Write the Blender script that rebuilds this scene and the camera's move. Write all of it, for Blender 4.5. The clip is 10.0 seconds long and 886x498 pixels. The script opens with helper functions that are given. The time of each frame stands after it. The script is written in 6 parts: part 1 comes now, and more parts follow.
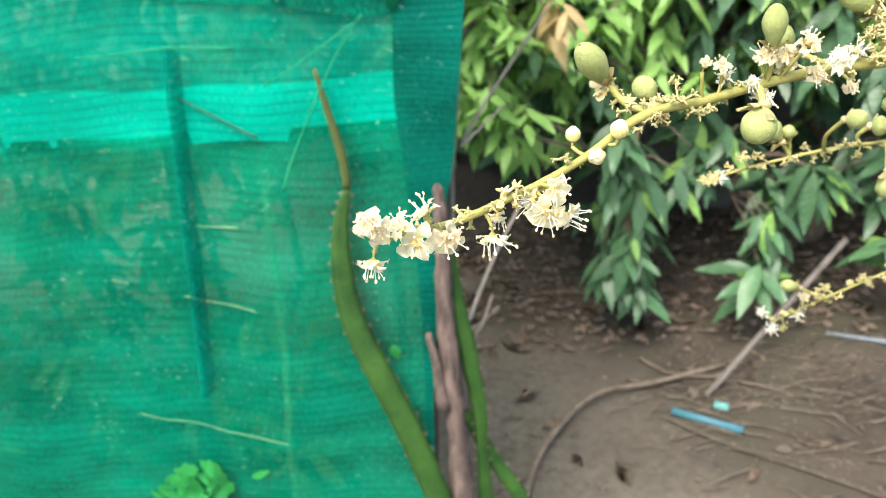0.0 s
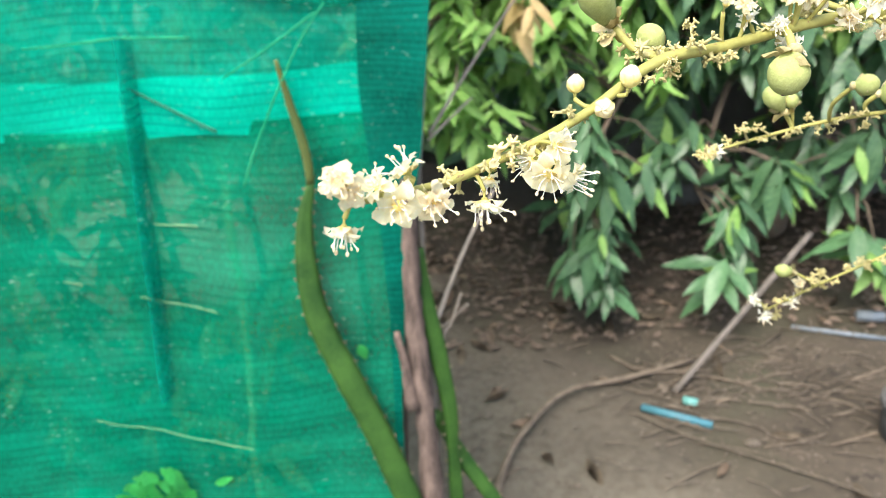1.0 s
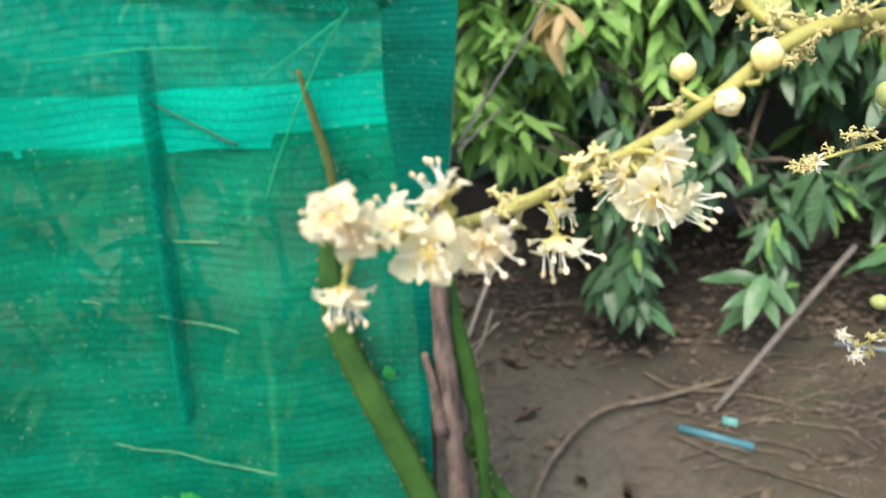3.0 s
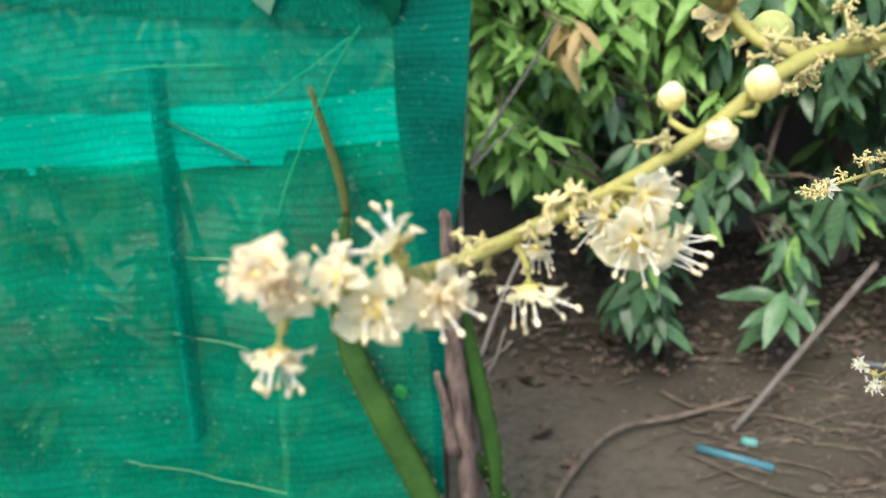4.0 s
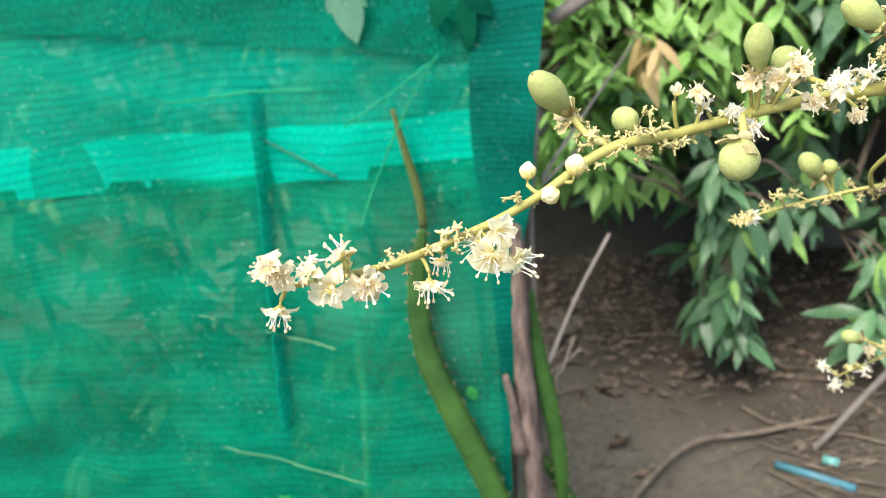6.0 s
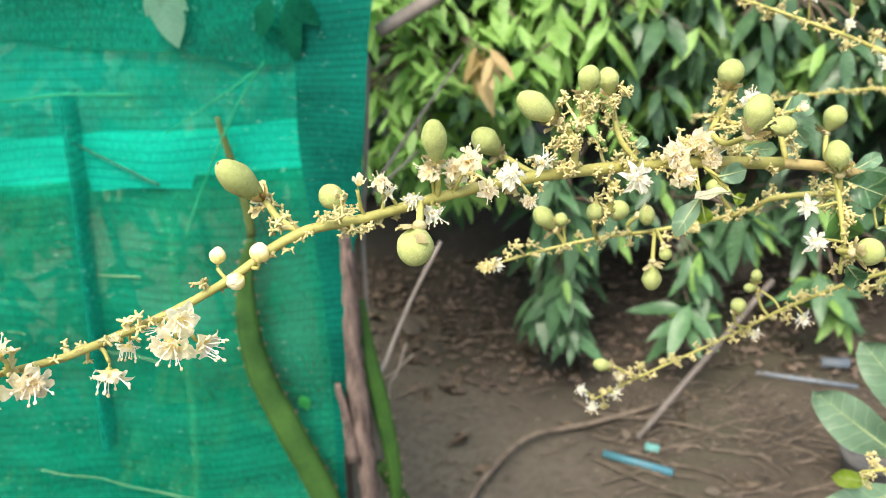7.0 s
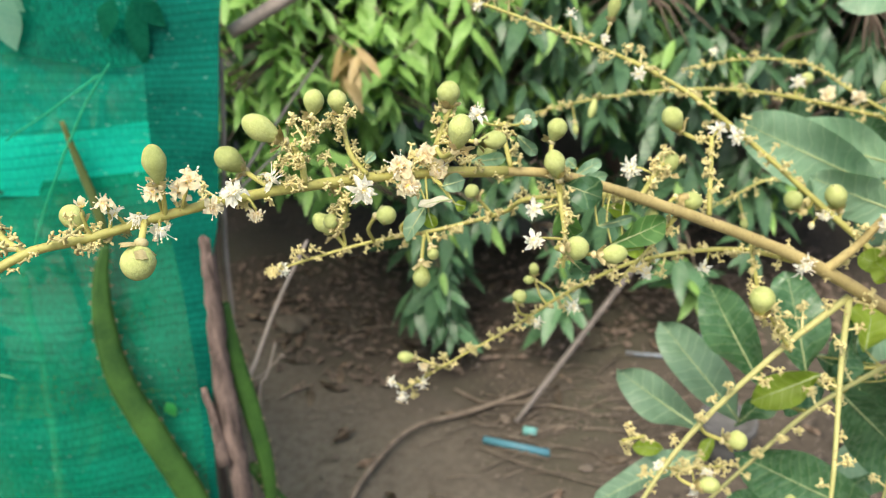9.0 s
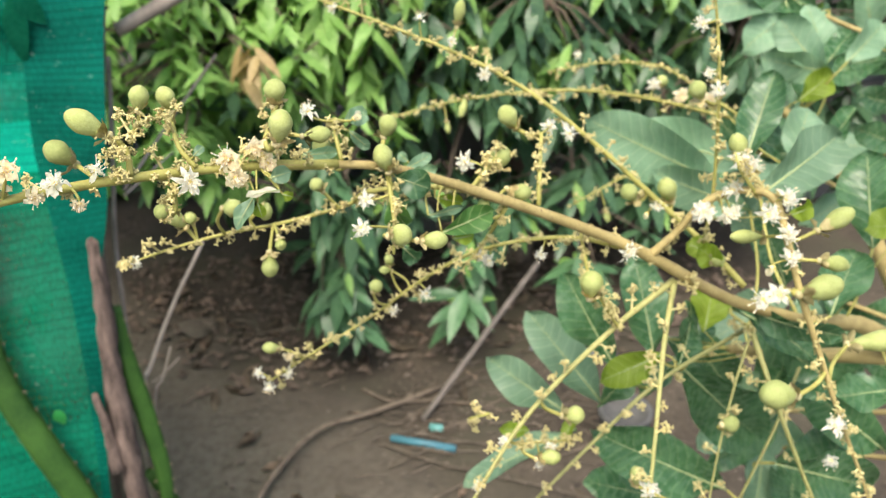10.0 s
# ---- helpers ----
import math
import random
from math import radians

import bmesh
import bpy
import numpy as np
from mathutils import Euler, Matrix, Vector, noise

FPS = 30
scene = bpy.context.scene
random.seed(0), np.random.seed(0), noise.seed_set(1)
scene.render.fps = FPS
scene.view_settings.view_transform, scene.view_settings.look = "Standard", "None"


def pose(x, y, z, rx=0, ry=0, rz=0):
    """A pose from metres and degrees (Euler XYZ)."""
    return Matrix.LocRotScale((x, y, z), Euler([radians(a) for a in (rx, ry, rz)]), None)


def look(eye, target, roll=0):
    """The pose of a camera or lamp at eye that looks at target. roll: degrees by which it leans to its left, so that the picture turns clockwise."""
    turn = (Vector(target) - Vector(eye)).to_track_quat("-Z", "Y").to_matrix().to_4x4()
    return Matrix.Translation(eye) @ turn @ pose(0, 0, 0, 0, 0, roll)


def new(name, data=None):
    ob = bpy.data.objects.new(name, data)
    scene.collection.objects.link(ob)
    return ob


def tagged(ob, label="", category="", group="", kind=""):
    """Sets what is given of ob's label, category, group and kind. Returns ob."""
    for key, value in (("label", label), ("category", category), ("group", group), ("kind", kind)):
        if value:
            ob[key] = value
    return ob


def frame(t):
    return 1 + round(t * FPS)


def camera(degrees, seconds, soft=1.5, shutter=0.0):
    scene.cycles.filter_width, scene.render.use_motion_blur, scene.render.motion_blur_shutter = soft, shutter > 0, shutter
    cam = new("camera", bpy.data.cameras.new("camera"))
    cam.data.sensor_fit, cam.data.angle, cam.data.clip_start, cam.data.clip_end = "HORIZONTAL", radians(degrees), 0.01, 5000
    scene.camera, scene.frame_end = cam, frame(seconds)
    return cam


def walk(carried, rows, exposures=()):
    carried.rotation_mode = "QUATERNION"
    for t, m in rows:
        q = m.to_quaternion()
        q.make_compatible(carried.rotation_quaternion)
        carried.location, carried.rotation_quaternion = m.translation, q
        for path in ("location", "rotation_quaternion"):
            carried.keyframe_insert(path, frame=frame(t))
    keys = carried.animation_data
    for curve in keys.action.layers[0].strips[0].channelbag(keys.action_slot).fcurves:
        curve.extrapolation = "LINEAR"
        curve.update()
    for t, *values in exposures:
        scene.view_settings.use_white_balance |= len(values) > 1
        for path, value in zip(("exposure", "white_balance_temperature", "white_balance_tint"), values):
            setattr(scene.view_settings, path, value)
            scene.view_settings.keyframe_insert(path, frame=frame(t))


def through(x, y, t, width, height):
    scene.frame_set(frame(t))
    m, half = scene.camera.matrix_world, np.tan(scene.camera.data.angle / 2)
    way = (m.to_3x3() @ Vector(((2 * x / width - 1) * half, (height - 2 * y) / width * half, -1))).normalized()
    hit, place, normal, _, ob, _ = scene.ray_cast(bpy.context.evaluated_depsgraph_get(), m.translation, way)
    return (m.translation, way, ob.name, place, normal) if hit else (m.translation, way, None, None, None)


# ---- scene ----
cam = camera(58.0, 10.0, 0.8)
cam.data.dof.use_dof, cam.data.dof.focus_distance, cam.data.dof.aperture_fstop = True, 0.205, 25.0
ROWS = [
    (0, 0.0030, -0.0025, 1.5012, 61.01, 4.33, 2.09),
    (0.5, -0.0106, 0.0090, 1.4940, 60.48, 3.52, 0.87),
    (1, -0.0037, 0.0231, 1.4792, 60.87, 3.68, -0.41),
    (1.5, 0.0048, 0.0447, 1.4728, 61.06, 3.14, -1.00),
    (2, -0.0035, 0.0551, 1.4788, 61.03, 2.91, -1.69),
    (2.5, -0.0062, 0.0559, 1.4758, 61.36, 3.21, -1.25),
    (2.7, -0.0097, 0.0634, 1.4670, 61.48, 3.78, 0.21),
    (3.8, -0.0020, 0.0897, 1.4528, 62.97, 5.34, 1.99),
    (4, -0.0011, 0.0878, 1.4568, 63.00, 5.23, 2.41),
    (4.5, 0.0130, 0.0677, 1.4651, 63.34, 6.59, 7.09),
    (5, 0.0193, 0.0516, 1.4737, 64.10, 7.92, 9.69),
    (5.2, 0.0180, 0.0457, 1.4769, 64.25, 7.88, 9.75),
    (6.3, 0.0594, 0.0112, 1.5022, 64.28, 6.33, 7.59),
    (6.5, 0.0708, 0.0103, 1.5097, 63.64, 4.96, 4.46),
    (7, 0.0874, 0.0224, 1.5110, 63.22, 3.12, -0.42),
    (7.5, 0.0974, 0.0183, 1.5201, 62.99, 3.32, -1.93),
    (8, 0.1148, 0.0156, 1.5230, 62.73, 3.30, -3.25),
    (8.5, 0.1264, 0.0119, 1.5214, 62.62, 2.58, -5.39),
    (9, 0.1366, -0.0003, 1.5235, 62.47, 1.58, -8.18),
    (9.5, 0.1453, -0.0160, 1.5267, 62.57, 0.49, -11.32),
    (10, 0.1651, -0.0269, 1.5277, 62.54, -0.45, -13.89),
]
LIGHT = [(0, 0.28, 6400), (1, 0.32, 6400), (1.4, 0.3, 6400), (2, 0.08, 6450), (2.7, 0.0, 6450), (4, -0.2, 6300), (4.5, -0.18, 6250), (5.2, 0.0, 6250), (6.5, 0.18, 6550), (8, -0.05, 6800), (10, -0.08, 6650)]
walk(cam, [(t, pose(*row)) for t, *row in ROWS], [(t, 0.95 + stops, kelvin, 10) for t, stops, kelvin in LIGHT])
# ---- end of walk ----
rng = random.Random(7)

# ---- world, sun, exposure ----
world = bpy.data.worlds.new("overcast_sky")
scene.world = world
world.use_nodes = True
wn = world.node_tree
sky = wn.nodes.new("ShaderNodeTexSky")
sky.sky_type, sky.sun_disc = "NISHITA", False
sky.sun_elevation, sky.sun_rotation = radians(61), radians(209.5)
sky.air_density, sky.dust_density, sky.ozone_density = 1.0, 4.0, 1.0
wn.links.new(sky.outputs[0], wn.nodes["Background"].inputs[0])
wn.nodes["Background"].inputs[1].default_value = 0.15
sun = new("sun", bpy.data.lights.new("sun", "SUN"))
sun.data.energy, sun.data.angle, sun.data.color = 2.4, radians(40), (1.0, 0.93, 0.8)
sun.matrix_world = look((-0.85, -1.5, 3.1), (0, 0, 0))


# ---- materials ----
def ramp(n, fac, stops):
    r = n.nodes.new("ShaderNodeValToRGB")
    while len(r.color_ramp.elements) < len(stops):
        r.color_ramp.elements.new(0.5)
    for e, (p, c) in zip(r.color_ramp.elements, stops):
        e.position, e.color = p, (*c, 1) if len(c) == 3 else c
    n.links.new(fac, r.inputs[0])
    return r.outputs[0]


def noise_at(n, vec, scale, detail=3.0, stretch=None):
    if stretch:
        m = n.nodes.new("ShaderNodeMapping")
        m.inputs["Scale"].default_value = stretch
        n.links.new(vec, m.inputs[0])
        vec = m.outputs[0]
    t = n.nodes.new("ShaderNodeTexNoise")
    t.inputs["Scale"].default_value, t.inputs["Detail"].default_value = scale, detail
    n.links.new(vec, t.inputs["Vector"])
    return t.outputs["Fac"]


def maths(n, op, a, b=None):
    m = n.nodes.new("ShaderNodeMath")
    m.operation = op
    for s, v in zip(m.inputs, (a, b)):
        if v is None:
            continue
        if isinstance(v, (int, float)):
            s.default_value = v
        else:
            n.links.new(v, s)
    return m.outputs[0]


def mixed(n, fac, a, b, kind="MIX"):
    m = n.nodes.new("ShaderNodeMix")
    m.data_type, m.blend_type = "RGBA", kind
    for s, v in zip((m.inputs[0], m.inputs[6], m.inputs[7]), (fac, a, b)):
        if isinstance(v, (int, float)):
            s.default_value = v
        elif isinstance(v, tuple):
            s.default_value = (*v, 1)
        else:
            n.links.new(v, s)
    return m.outputs[2]


def surface(name, dark, light, scale, fine, rough=0.7, bump=0.3, depth=0.001, through=0.0, vary=0.0, stretch=None, gloss=0.5):
    """A surface of two colours blended by coarse and fine noise, with relief, some light passing through, and a shift from piece to piece."""
    m = bpy.data.materials.new(name)
    m.use_nodes = True
    n = m.node_tree
    p = n.nodes["Principled BSDF"]
    co = n.nodes.new("ShaderNodeTexCoord").outputs["Object"]
    coarse, small = noise_at(n, co, scale, 3, stretch), noise_at(n, co, fine, 4, stretch)
    both = maths(n, "ADD", maths(n, "MULTIPLY", coarse, 0.65), maths(n, "MULTIPLY", small, 0.35))
    col = ramp(n, both, [(0.33, dark), (0.67, light)])
    if vary:
        info = n.nodes.new("ShaderNodeObjectInfo").outputs["Random"]
        hsv = n.nodes.new("ShaderNodeHueSaturation")
        n.links.new(col, hsv.inputs["Color"])
        n.links.new(maths(n, "ADD", maths(n, "MULTIPLY", info, 2 * vary), 1 - vary), hsv.inputs["Value"])
        n.links.new(maths(n, "ADD", maths(n, "MULTIPLY", info, -0.05 * vary), 0.5 + 0.025 * vary), hsv.inputs["Hue"])
        col = hsv.outputs[0]
    n.links.new(col, p.inputs["Base Color"])
    n.links.new(maths(n, "ADD", maths(n, "MULTIPLY", small, 0.25), rough - 0.12), p.inputs["Roughness"])
    p.inputs["Specular IOR Level"].default_value = gloss
    b = n.nodes.new("ShaderNodeBump")
    b.inputs["Strength"].default_value, b.inputs["Distance"].default_value = bump, depth
    n.links.new(both, b.inputs["Height"])
    n.links.new(b.outputs[0], p.inputs["Normal"])
    if through:
        tr = n.nodes.new("ShaderNodeBsdfTranslucent")
        n.links.new(col, tr.inputs[0])
        mx = n.nodes.new("ShaderNodeMixShader")
        mx.inputs[0].default_value = through
        n.links.new(p.outputs[0], mx.inputs[1])
        n.links.new(tr.outputs[0], mx.inputs[2])
        n.links.new(mx.outputs[0], n.nodes["Material Output"].inputs[0])
    return m


def veined(name, dark, light, vein, gap, rough, through, vary=0.15, slope=0.75):
    """A leaf blade: mottled colour with side veins that leave the middle at a slant. Blades lie along y, across x."""
    m = surface(name, dark, light, 30, 140, rough, 0.2, 0.0005, 0.0, vary)
    n = m.node_tree
    p = n.nodes["Principled BSDF"]
    co = n.nodes.new("ShaderNodeTexCoord").outputs["Object"]
    s = n.nodes.new("ShaderNodeSeparateXYZ")
    n.links.new(co, s.inputs[0])
    across = maths(n, "ABSOLUTE", s.outputs[0])
    along = maths(n, "SUBTRACT", s.outputs[1], maths(n, "MULTIPLY", across, slope))
    wob = maths(n, "MULTIPLY", noise_at(n, co, 90, 2), gap * 0.8)
    ph = maths(n, "FRACT", maths(n, "DIVIDE", maths(n, "ADD", along, wob), gap))
    off = maths(n, "ABSOLUTE", maths(n, "SUBTRACT", ph, 0.5))
    line = ramp(n, off, [(0.0, (1, 1, 1)), (0.09, (0, 0, 0))])
    base = p.inputs["Base Color"].links[0].from_socket
    col = mixed(n, maths(n, "MULTIPLY", line, 0.48), base, vein)
    n.links.new(col, p.inputs["Base Color"])
    b = n.nodes.new("ShaderNodeBump")
    b.inputs["Strength"].default_value, b.inputs["Distance"].default_value = 0.6, 0.0008
    n.links.new(maths(n, "MULTIPLY", off, -1.0), b.inputs["Height"])
    n.links.new(p.inputs["Normal"].links[0].from_socket, b.inputs["Normal"])
    n.links.new(b.outputs[0], p.inputs["Normal"])
    tr = n.nodes.new("ShaderNodeBsdfTranslucent")
    n.links.new(mixed(n, 1.0, col, (0.9, 1.0, 0.45), "MULTIPLY"), tr.inputs[0])
    mx = n.nodes.new("ShaderNodeMixShader")
    mx.inputs[0].default_value = through
    n.links.new(p.outputs[0], mx.inputs[1])
    n.links.new(tr.outputs[0], mx.inputs[2])
    n.links.new(mx.outputs[0], n.nodes["Material Output"].inputs[0])
    return m


def warty(name, dark, light):
    """A young fruit's skin: close-set warts with pale tops and a soft bloom."""
    m = surface(name, dark, light, 120, 900, 0.75, 0.2, 0.0004, 0.0, 0.14, gloss=0.25)
    n = m.node_tree
    p = n.nodes["Principled BSDF"]
    co = n.nodes.new("ShaderNodeTexCoord").outputs["Object"]
    v = n.nodes.new("ShaderNodeTexVoronoi")
    v.inputs["Scale"].default_value = 2000
    n.links.new(co, v.inputs["Vector"])
    b = n.nodes.new("ShaderNodeBump")
    b.invert = True
    b.inputs["Strength"].default_value, b.inputs["Distance"].default_value = 0.38, 0.00032
    n.links.new(v.outputs["Distance"], b.inputs["Height"])
    n.links.new(b.outputs[0], p.inputs["Normal"])
    base = p.inputs["Base Color"].links[0].from_socket
    n.links.new(mixed(n, maths(n, "MULTIPLY", v.outputs["Distance"], 0.5), base, dark), p.inputs["Base Color"])
    p.inputs["Subsurface Weight"].default_value = 0.15
    p.inputs["Subsurface Radius"].default_value = (0.002, 0.002, 0.0008)
    return m


def netting(name, dark, light, holes, row=0.0145):
    """Knitted shade cloth: level cords every centimetre or so, fine upright tapes between them, and open holes."""
    m = bpy.data.materials.new(name)
    m.use_nodes = True
    n = m.node_tree
    p = n.nodes["Principled BSDF"]
    co = n.nodes.new("ShaderNodeTexCoord").outputs["Object"]
    s = n.nodes.new("ShaderNodeSeparateXYZ")
    n.links.new(co, s.inputs[0])
    sag = maths(n, "MULTIPLY", maths(n, "SUBTRACT", noise_at(n, co, 1.6, 2), 0.5), 0.16)
    level = maths(n, "ADD", s.outputs[2], sag)
    ph = maths(n, "FRACT", maths(n, "DIVIDE", level, row))
    cord = ramp(n, maths(n, "ABSOLUTE", maths(n, "SUBTRACT", ph, 0.5)), [(0.06, (1, 1, 1)), (0.16, (0, 0, 0))])
    gaps = noise_at(n, co, 9, 2, (1, 1, 3))
    cord = maths(n, "MULTIPLY", cord, ramp(n, gaps, [(0.36, (0.4, 0.4, 0.4)), (0.58, (1, 1, 1))]))
    tape = noise_at(n, co, 1.0, 2, (420, 420, 60))
    # uneven tone, stretched level to paint in the light on wrinkles
    streaks = noise_at(n, co, 4.0, 5, (1, 1, 3.2))
    col = ramp(n, maths(n, "ADD", maths(n, "MULTIPLY", tape, 0.3), maths(n, "MULTIPLY", streaks, 0.7)), [(0.38, dark), (0.62, light)])
    col = mixed(n, maths(n, "MULTIPLY", cord, 0.52), col, (dark[0] * 0.3, dark[1] * 0.3, dark[2] * 0.35))
    # pale specks: glints of light on the tapes, painted into the colour
    glints = ramp(n, noise_at(n, co, 1.0, 3, (70, 70, 190)), [(0.65, (0, 0, 0)), (0.73, (1, 1, 1))])
    patch = ramp(n, noise_at(n, co, 5.0, 2), [(0.46, (0, 0, 0)), (0.6, (1, 1, 1))])
    col = mixed(n, maths(n, "MULTIPLY", maths(n, "MULTIPLY", glints, patch), 0.5), col, (0.45, 0.85, 0.72))
    n.links.new(col, p.inputs["Base Color"])
    p.inputs["Roughness"].default_value, p.inputs["Specular IOR Level"].default_value = 0.5, 0.12
    b = n.nodes.new("ShaderNodeBump")
    b.inputs["Strength"].default_value, b.inputs["Distance"].default_value = 0.6, 0.002
    n.links.new(tape, b.inputs["Height"])
    n.links.new(b.outputs[0], p.inputs["Normal"])
    tr = n.nodes.new("ShaderNodeBsdfTranslucent")
    n.links.new(col, tr.inputs[0])
    one = n.nodes.new("ShaderNodeMixShader")
    one.inputs[0].default_value = 0.55
    n.links.new(p.outputs[0], one.inputs[1])
    n.links.new(tr.outputs[0], one.inputs[2])
    clear = n.nodes.new("ShaderNodeBsdfTransparent")
    two = n.nodes.new("ShaderNodeMixShader")
    gap = ramp(n, tape, [(0.35, (0.42, 0.42, 0.42)), (0.65, (0.2, 0.2, 0.2))])
    gap = maths(n, "MULTIPLY", gap, maths(n, "SUBTRACT", 1.0, maths(n, "MULTIPLY", cord, 0.7)))
    n.links.new(maths(n, "MULTIPLY", gap, holes), two.inputs[0])
    n.links.new(one.outputs[0], two.inputs[1])
    n.links.new(clear.outputs[0], two.inputs[2])
    n.links.new(two.outputs[0], n.nodes["Material Output"].inputs[0])
    return m


STEM = surface("stem_skin", (0.265, 0.255, 0.055), (0.43, 0.41, 0.12), 90, 900, 0.6, 0.5, 0.0004, 0.0, 0.1)
BARK = surface("young_bark", (0.27, 0.215, 0.075), (0.45, 0.365, 0.15), 60, 700, 0.7, 0.6, 0.0006)
LOW_STEM = surface("side_stem_skin", (0.225, 0.235, 0.075), (0.36, 0.355, 0.13), 80, 800, 0.65, 0.5, 0.0004, 0.0, 0.12)
SPUR = surface("spent_calyx", (0.42, 0.35, 0.125), (0.8, 0.74, 0.37), 300, 1500, 0.7, 0.4, 0.0003, 0.15, 0.25)
CALYX = surface("opened_calyx", (0.42, 0.36, 0.16), (0.72, 0.64, 0.36), 300, 1500, 0.7, 0.4, 0.0003, 0.2, 0.25)
FRUIT = warty("young_fruit_skin", (0.265, 0.31, 0.1), (0.46, 0.505, 0.2))
PETAL = surface("petal", (0.97, 0.9, 0.61), (0.99, 0.96, 0.78), 2.5, 9, 0.6, 0.5, 0.0002, 0.6, 0.05, (6, 1.2, 6))
WHITE_PETAL = surface("white_petal", (0.96, 0.94, 0.8), (0.99, 0.98, 0.9), 2.5, 9, 0.6, 0.5, 0.0002, 0.6, 0.05, (6, 1.2, 6))
FADED = surface("faded_petal", (0.96, 0.85, 0.58), (0.99, 0.93, 0.72), 2.5, 9, 0.7, 0.6, 0.0003, 0.6, 0.12, (5, 1.2, 5))
BUD_PETAL = surface("bud_petal", (0.88, 0.79, 0.45), (0.95, 0.9, 0.68), 2.5, 9, 0.6, 0.4, 0.0003, 0.3, 0.08, (3, 3, 0.8))

DISC = surface("nectar_disc", (0.82, 0.64, 0.14), (0.93, 0.78, 0.3), 400, 2000, 0.4, 0.3, 0.0002)
FILAMENT = surface("filament", (0.85, 0.84, 0.74), (0.95, 0.94, 0.88), 300, 1500, 0.6, 0.1, 0.0002, 0.2)
ANTHER = surface("anther", (0.62, 0.47, 0.22), (0.92, 0.84, 0.6), 3, 12, 0.7, 0.3, 0.0002, 0.0, 0.3)
LEAF = veined("leaf_blade", (0.066, 0.18, 0.078), (0.148, 0.31, 0.145), (0.4, 0.56, 0.28), 0.0075, 0.27, 0.16)
LEAF.node_tree.nodes["Principled BSDF"].inputs["Specular IOR Level"].default_value = 0.75
# paler leaf copy; the glossy sheen is put into its colour
PALE = veined("sheen_pale_leaf_blade", (0.225, 0.388, 0.24), (0.335, 0.52, 0.35), (0.5, 0.64, 0.42), 0.0085, 0.36, 0.12)
FRESH = veined("fresh_leaf_blade", (0.125, 0.3, 0.075), (0.215, 0.43, 0.135), (0.48, 0.6, 0.28), 0.006, 0.32, 0.25)
YOUNG = veined("young_leaf_blade", (0.26, 0.37, 0.035), (0.4, 0.52, 0.085), (0.5, 0.58, 0.2), 0.006, 0.45, 0.4)
WHITE = surface("bleached_bract", (0.6, 0.58, 0.45), (0.8, 0.78, 0.66), 120, 900, 0.6, 0.3, 0.0004, 0.2)
MIDRIB = surface("midrib", (0.34, 0.42, 0.18), (0.48, 0.55, 0.28), 120, 800, 0.55, 0.2, 0.0003)
MANGO = veined("mango_leaf", (0.046, 0.122, 0.056), (0.115, 0.232, 0.115), (0.26, 0.4, 0.16), 0.011, 0.3, 0.25, 0.3, 0.5)
MANGO.node_tree.nodes["Principled BSDF"].inputs["Specular IOR Level"].default_value = 0.38
MANGO_NEW = veined("new_mango_leaf", (0.175, 0.36, 0.08), (0.33, 0.55, 0.165), (0.48, 0.62, 0.23), 0.011, 0.36, 0.35, 0.2, 0.5)
MANGO_NEW.node_tree.nodes["Principled BSDF"].inputs["Specular IOR Level"].default_value = 0.3
MANGO_DRY = veined("bronze_mango_leaf", (0.38, 0.26, 0.1), (0.6, 0.47, 0.24), (0.6, 0.45, 0.2), 0.011, 0.55, 0.3, 0.15, 0.5)
TREE_BARK = surface("mango_bark", (0.07, 0.05, 0.035), (0.19, 0.15, 0.11), 14, 120, 0.9, 0.8, 0.004, 0, 0, (1, 1, 0.4))


def throat(m, colour, end, start=0.08, axis=1):
    """Tints the foot of a petal, which lies along y, or along the axis given."""
    n = m.node_tree
    p = n.nodes["Principled BSDF"]
    s = n.nodes.new("ShaderNodeSeparateXYZ")
    n.links.new(n.nodes.new("ShaderNodeTexCoord").outputs["Object"], s.inputs[0])
    foot = ramp(n, s.outputs[axis], [(start, (0.8, 0.8, 0.8)), (end, (0, 0, 0))])
    col = mixed(n, foot, p.inputs["Base Color"].links[0].from_socket, colour)
    n.links.new(col, p.inputs["Base Color"])
    for node in n.nodes:
        if node.bl_idname == "ShaderNodeBsdfTranslucent":
            n.links.new(col, node.inputs[0])


throat(PETAL, (0.86, 0.68, 0.2), 0.5)
throat(FADED, (0.66, 0.44, 0.2), 0.5)
throat(BUD_PETAL, (0.85, 0.72, 0.18), 0.95, 0.2, 2)


def speckled(m, scale, colour, cut, patches=4):
    """Strews small pale bits over a surface."""
    n = m.node_tree
    p = n.nodes["Principled BSDF"]
    co = n.nodes.new("ShaderNodeTexCoord").outputs["Object"]
    bits = ramp(n, noise_at(n, co, scale, 2), [(cut, (0, 0, 0)), (cut + 0.06, (1, 1, 1))])
    patch = ramp(n, noise_at(n, co, patches, 3), [(0.42, (0.1, 0.1, 0.1)), (0.6, (1, 1, 1))])
    n.links.new(mixed(n, maths(n, "MULTIPLY", bits, patch), p.inputs["Base Color"].links[0].from_socket, colour), p.inputs["Base Color"])
    return m


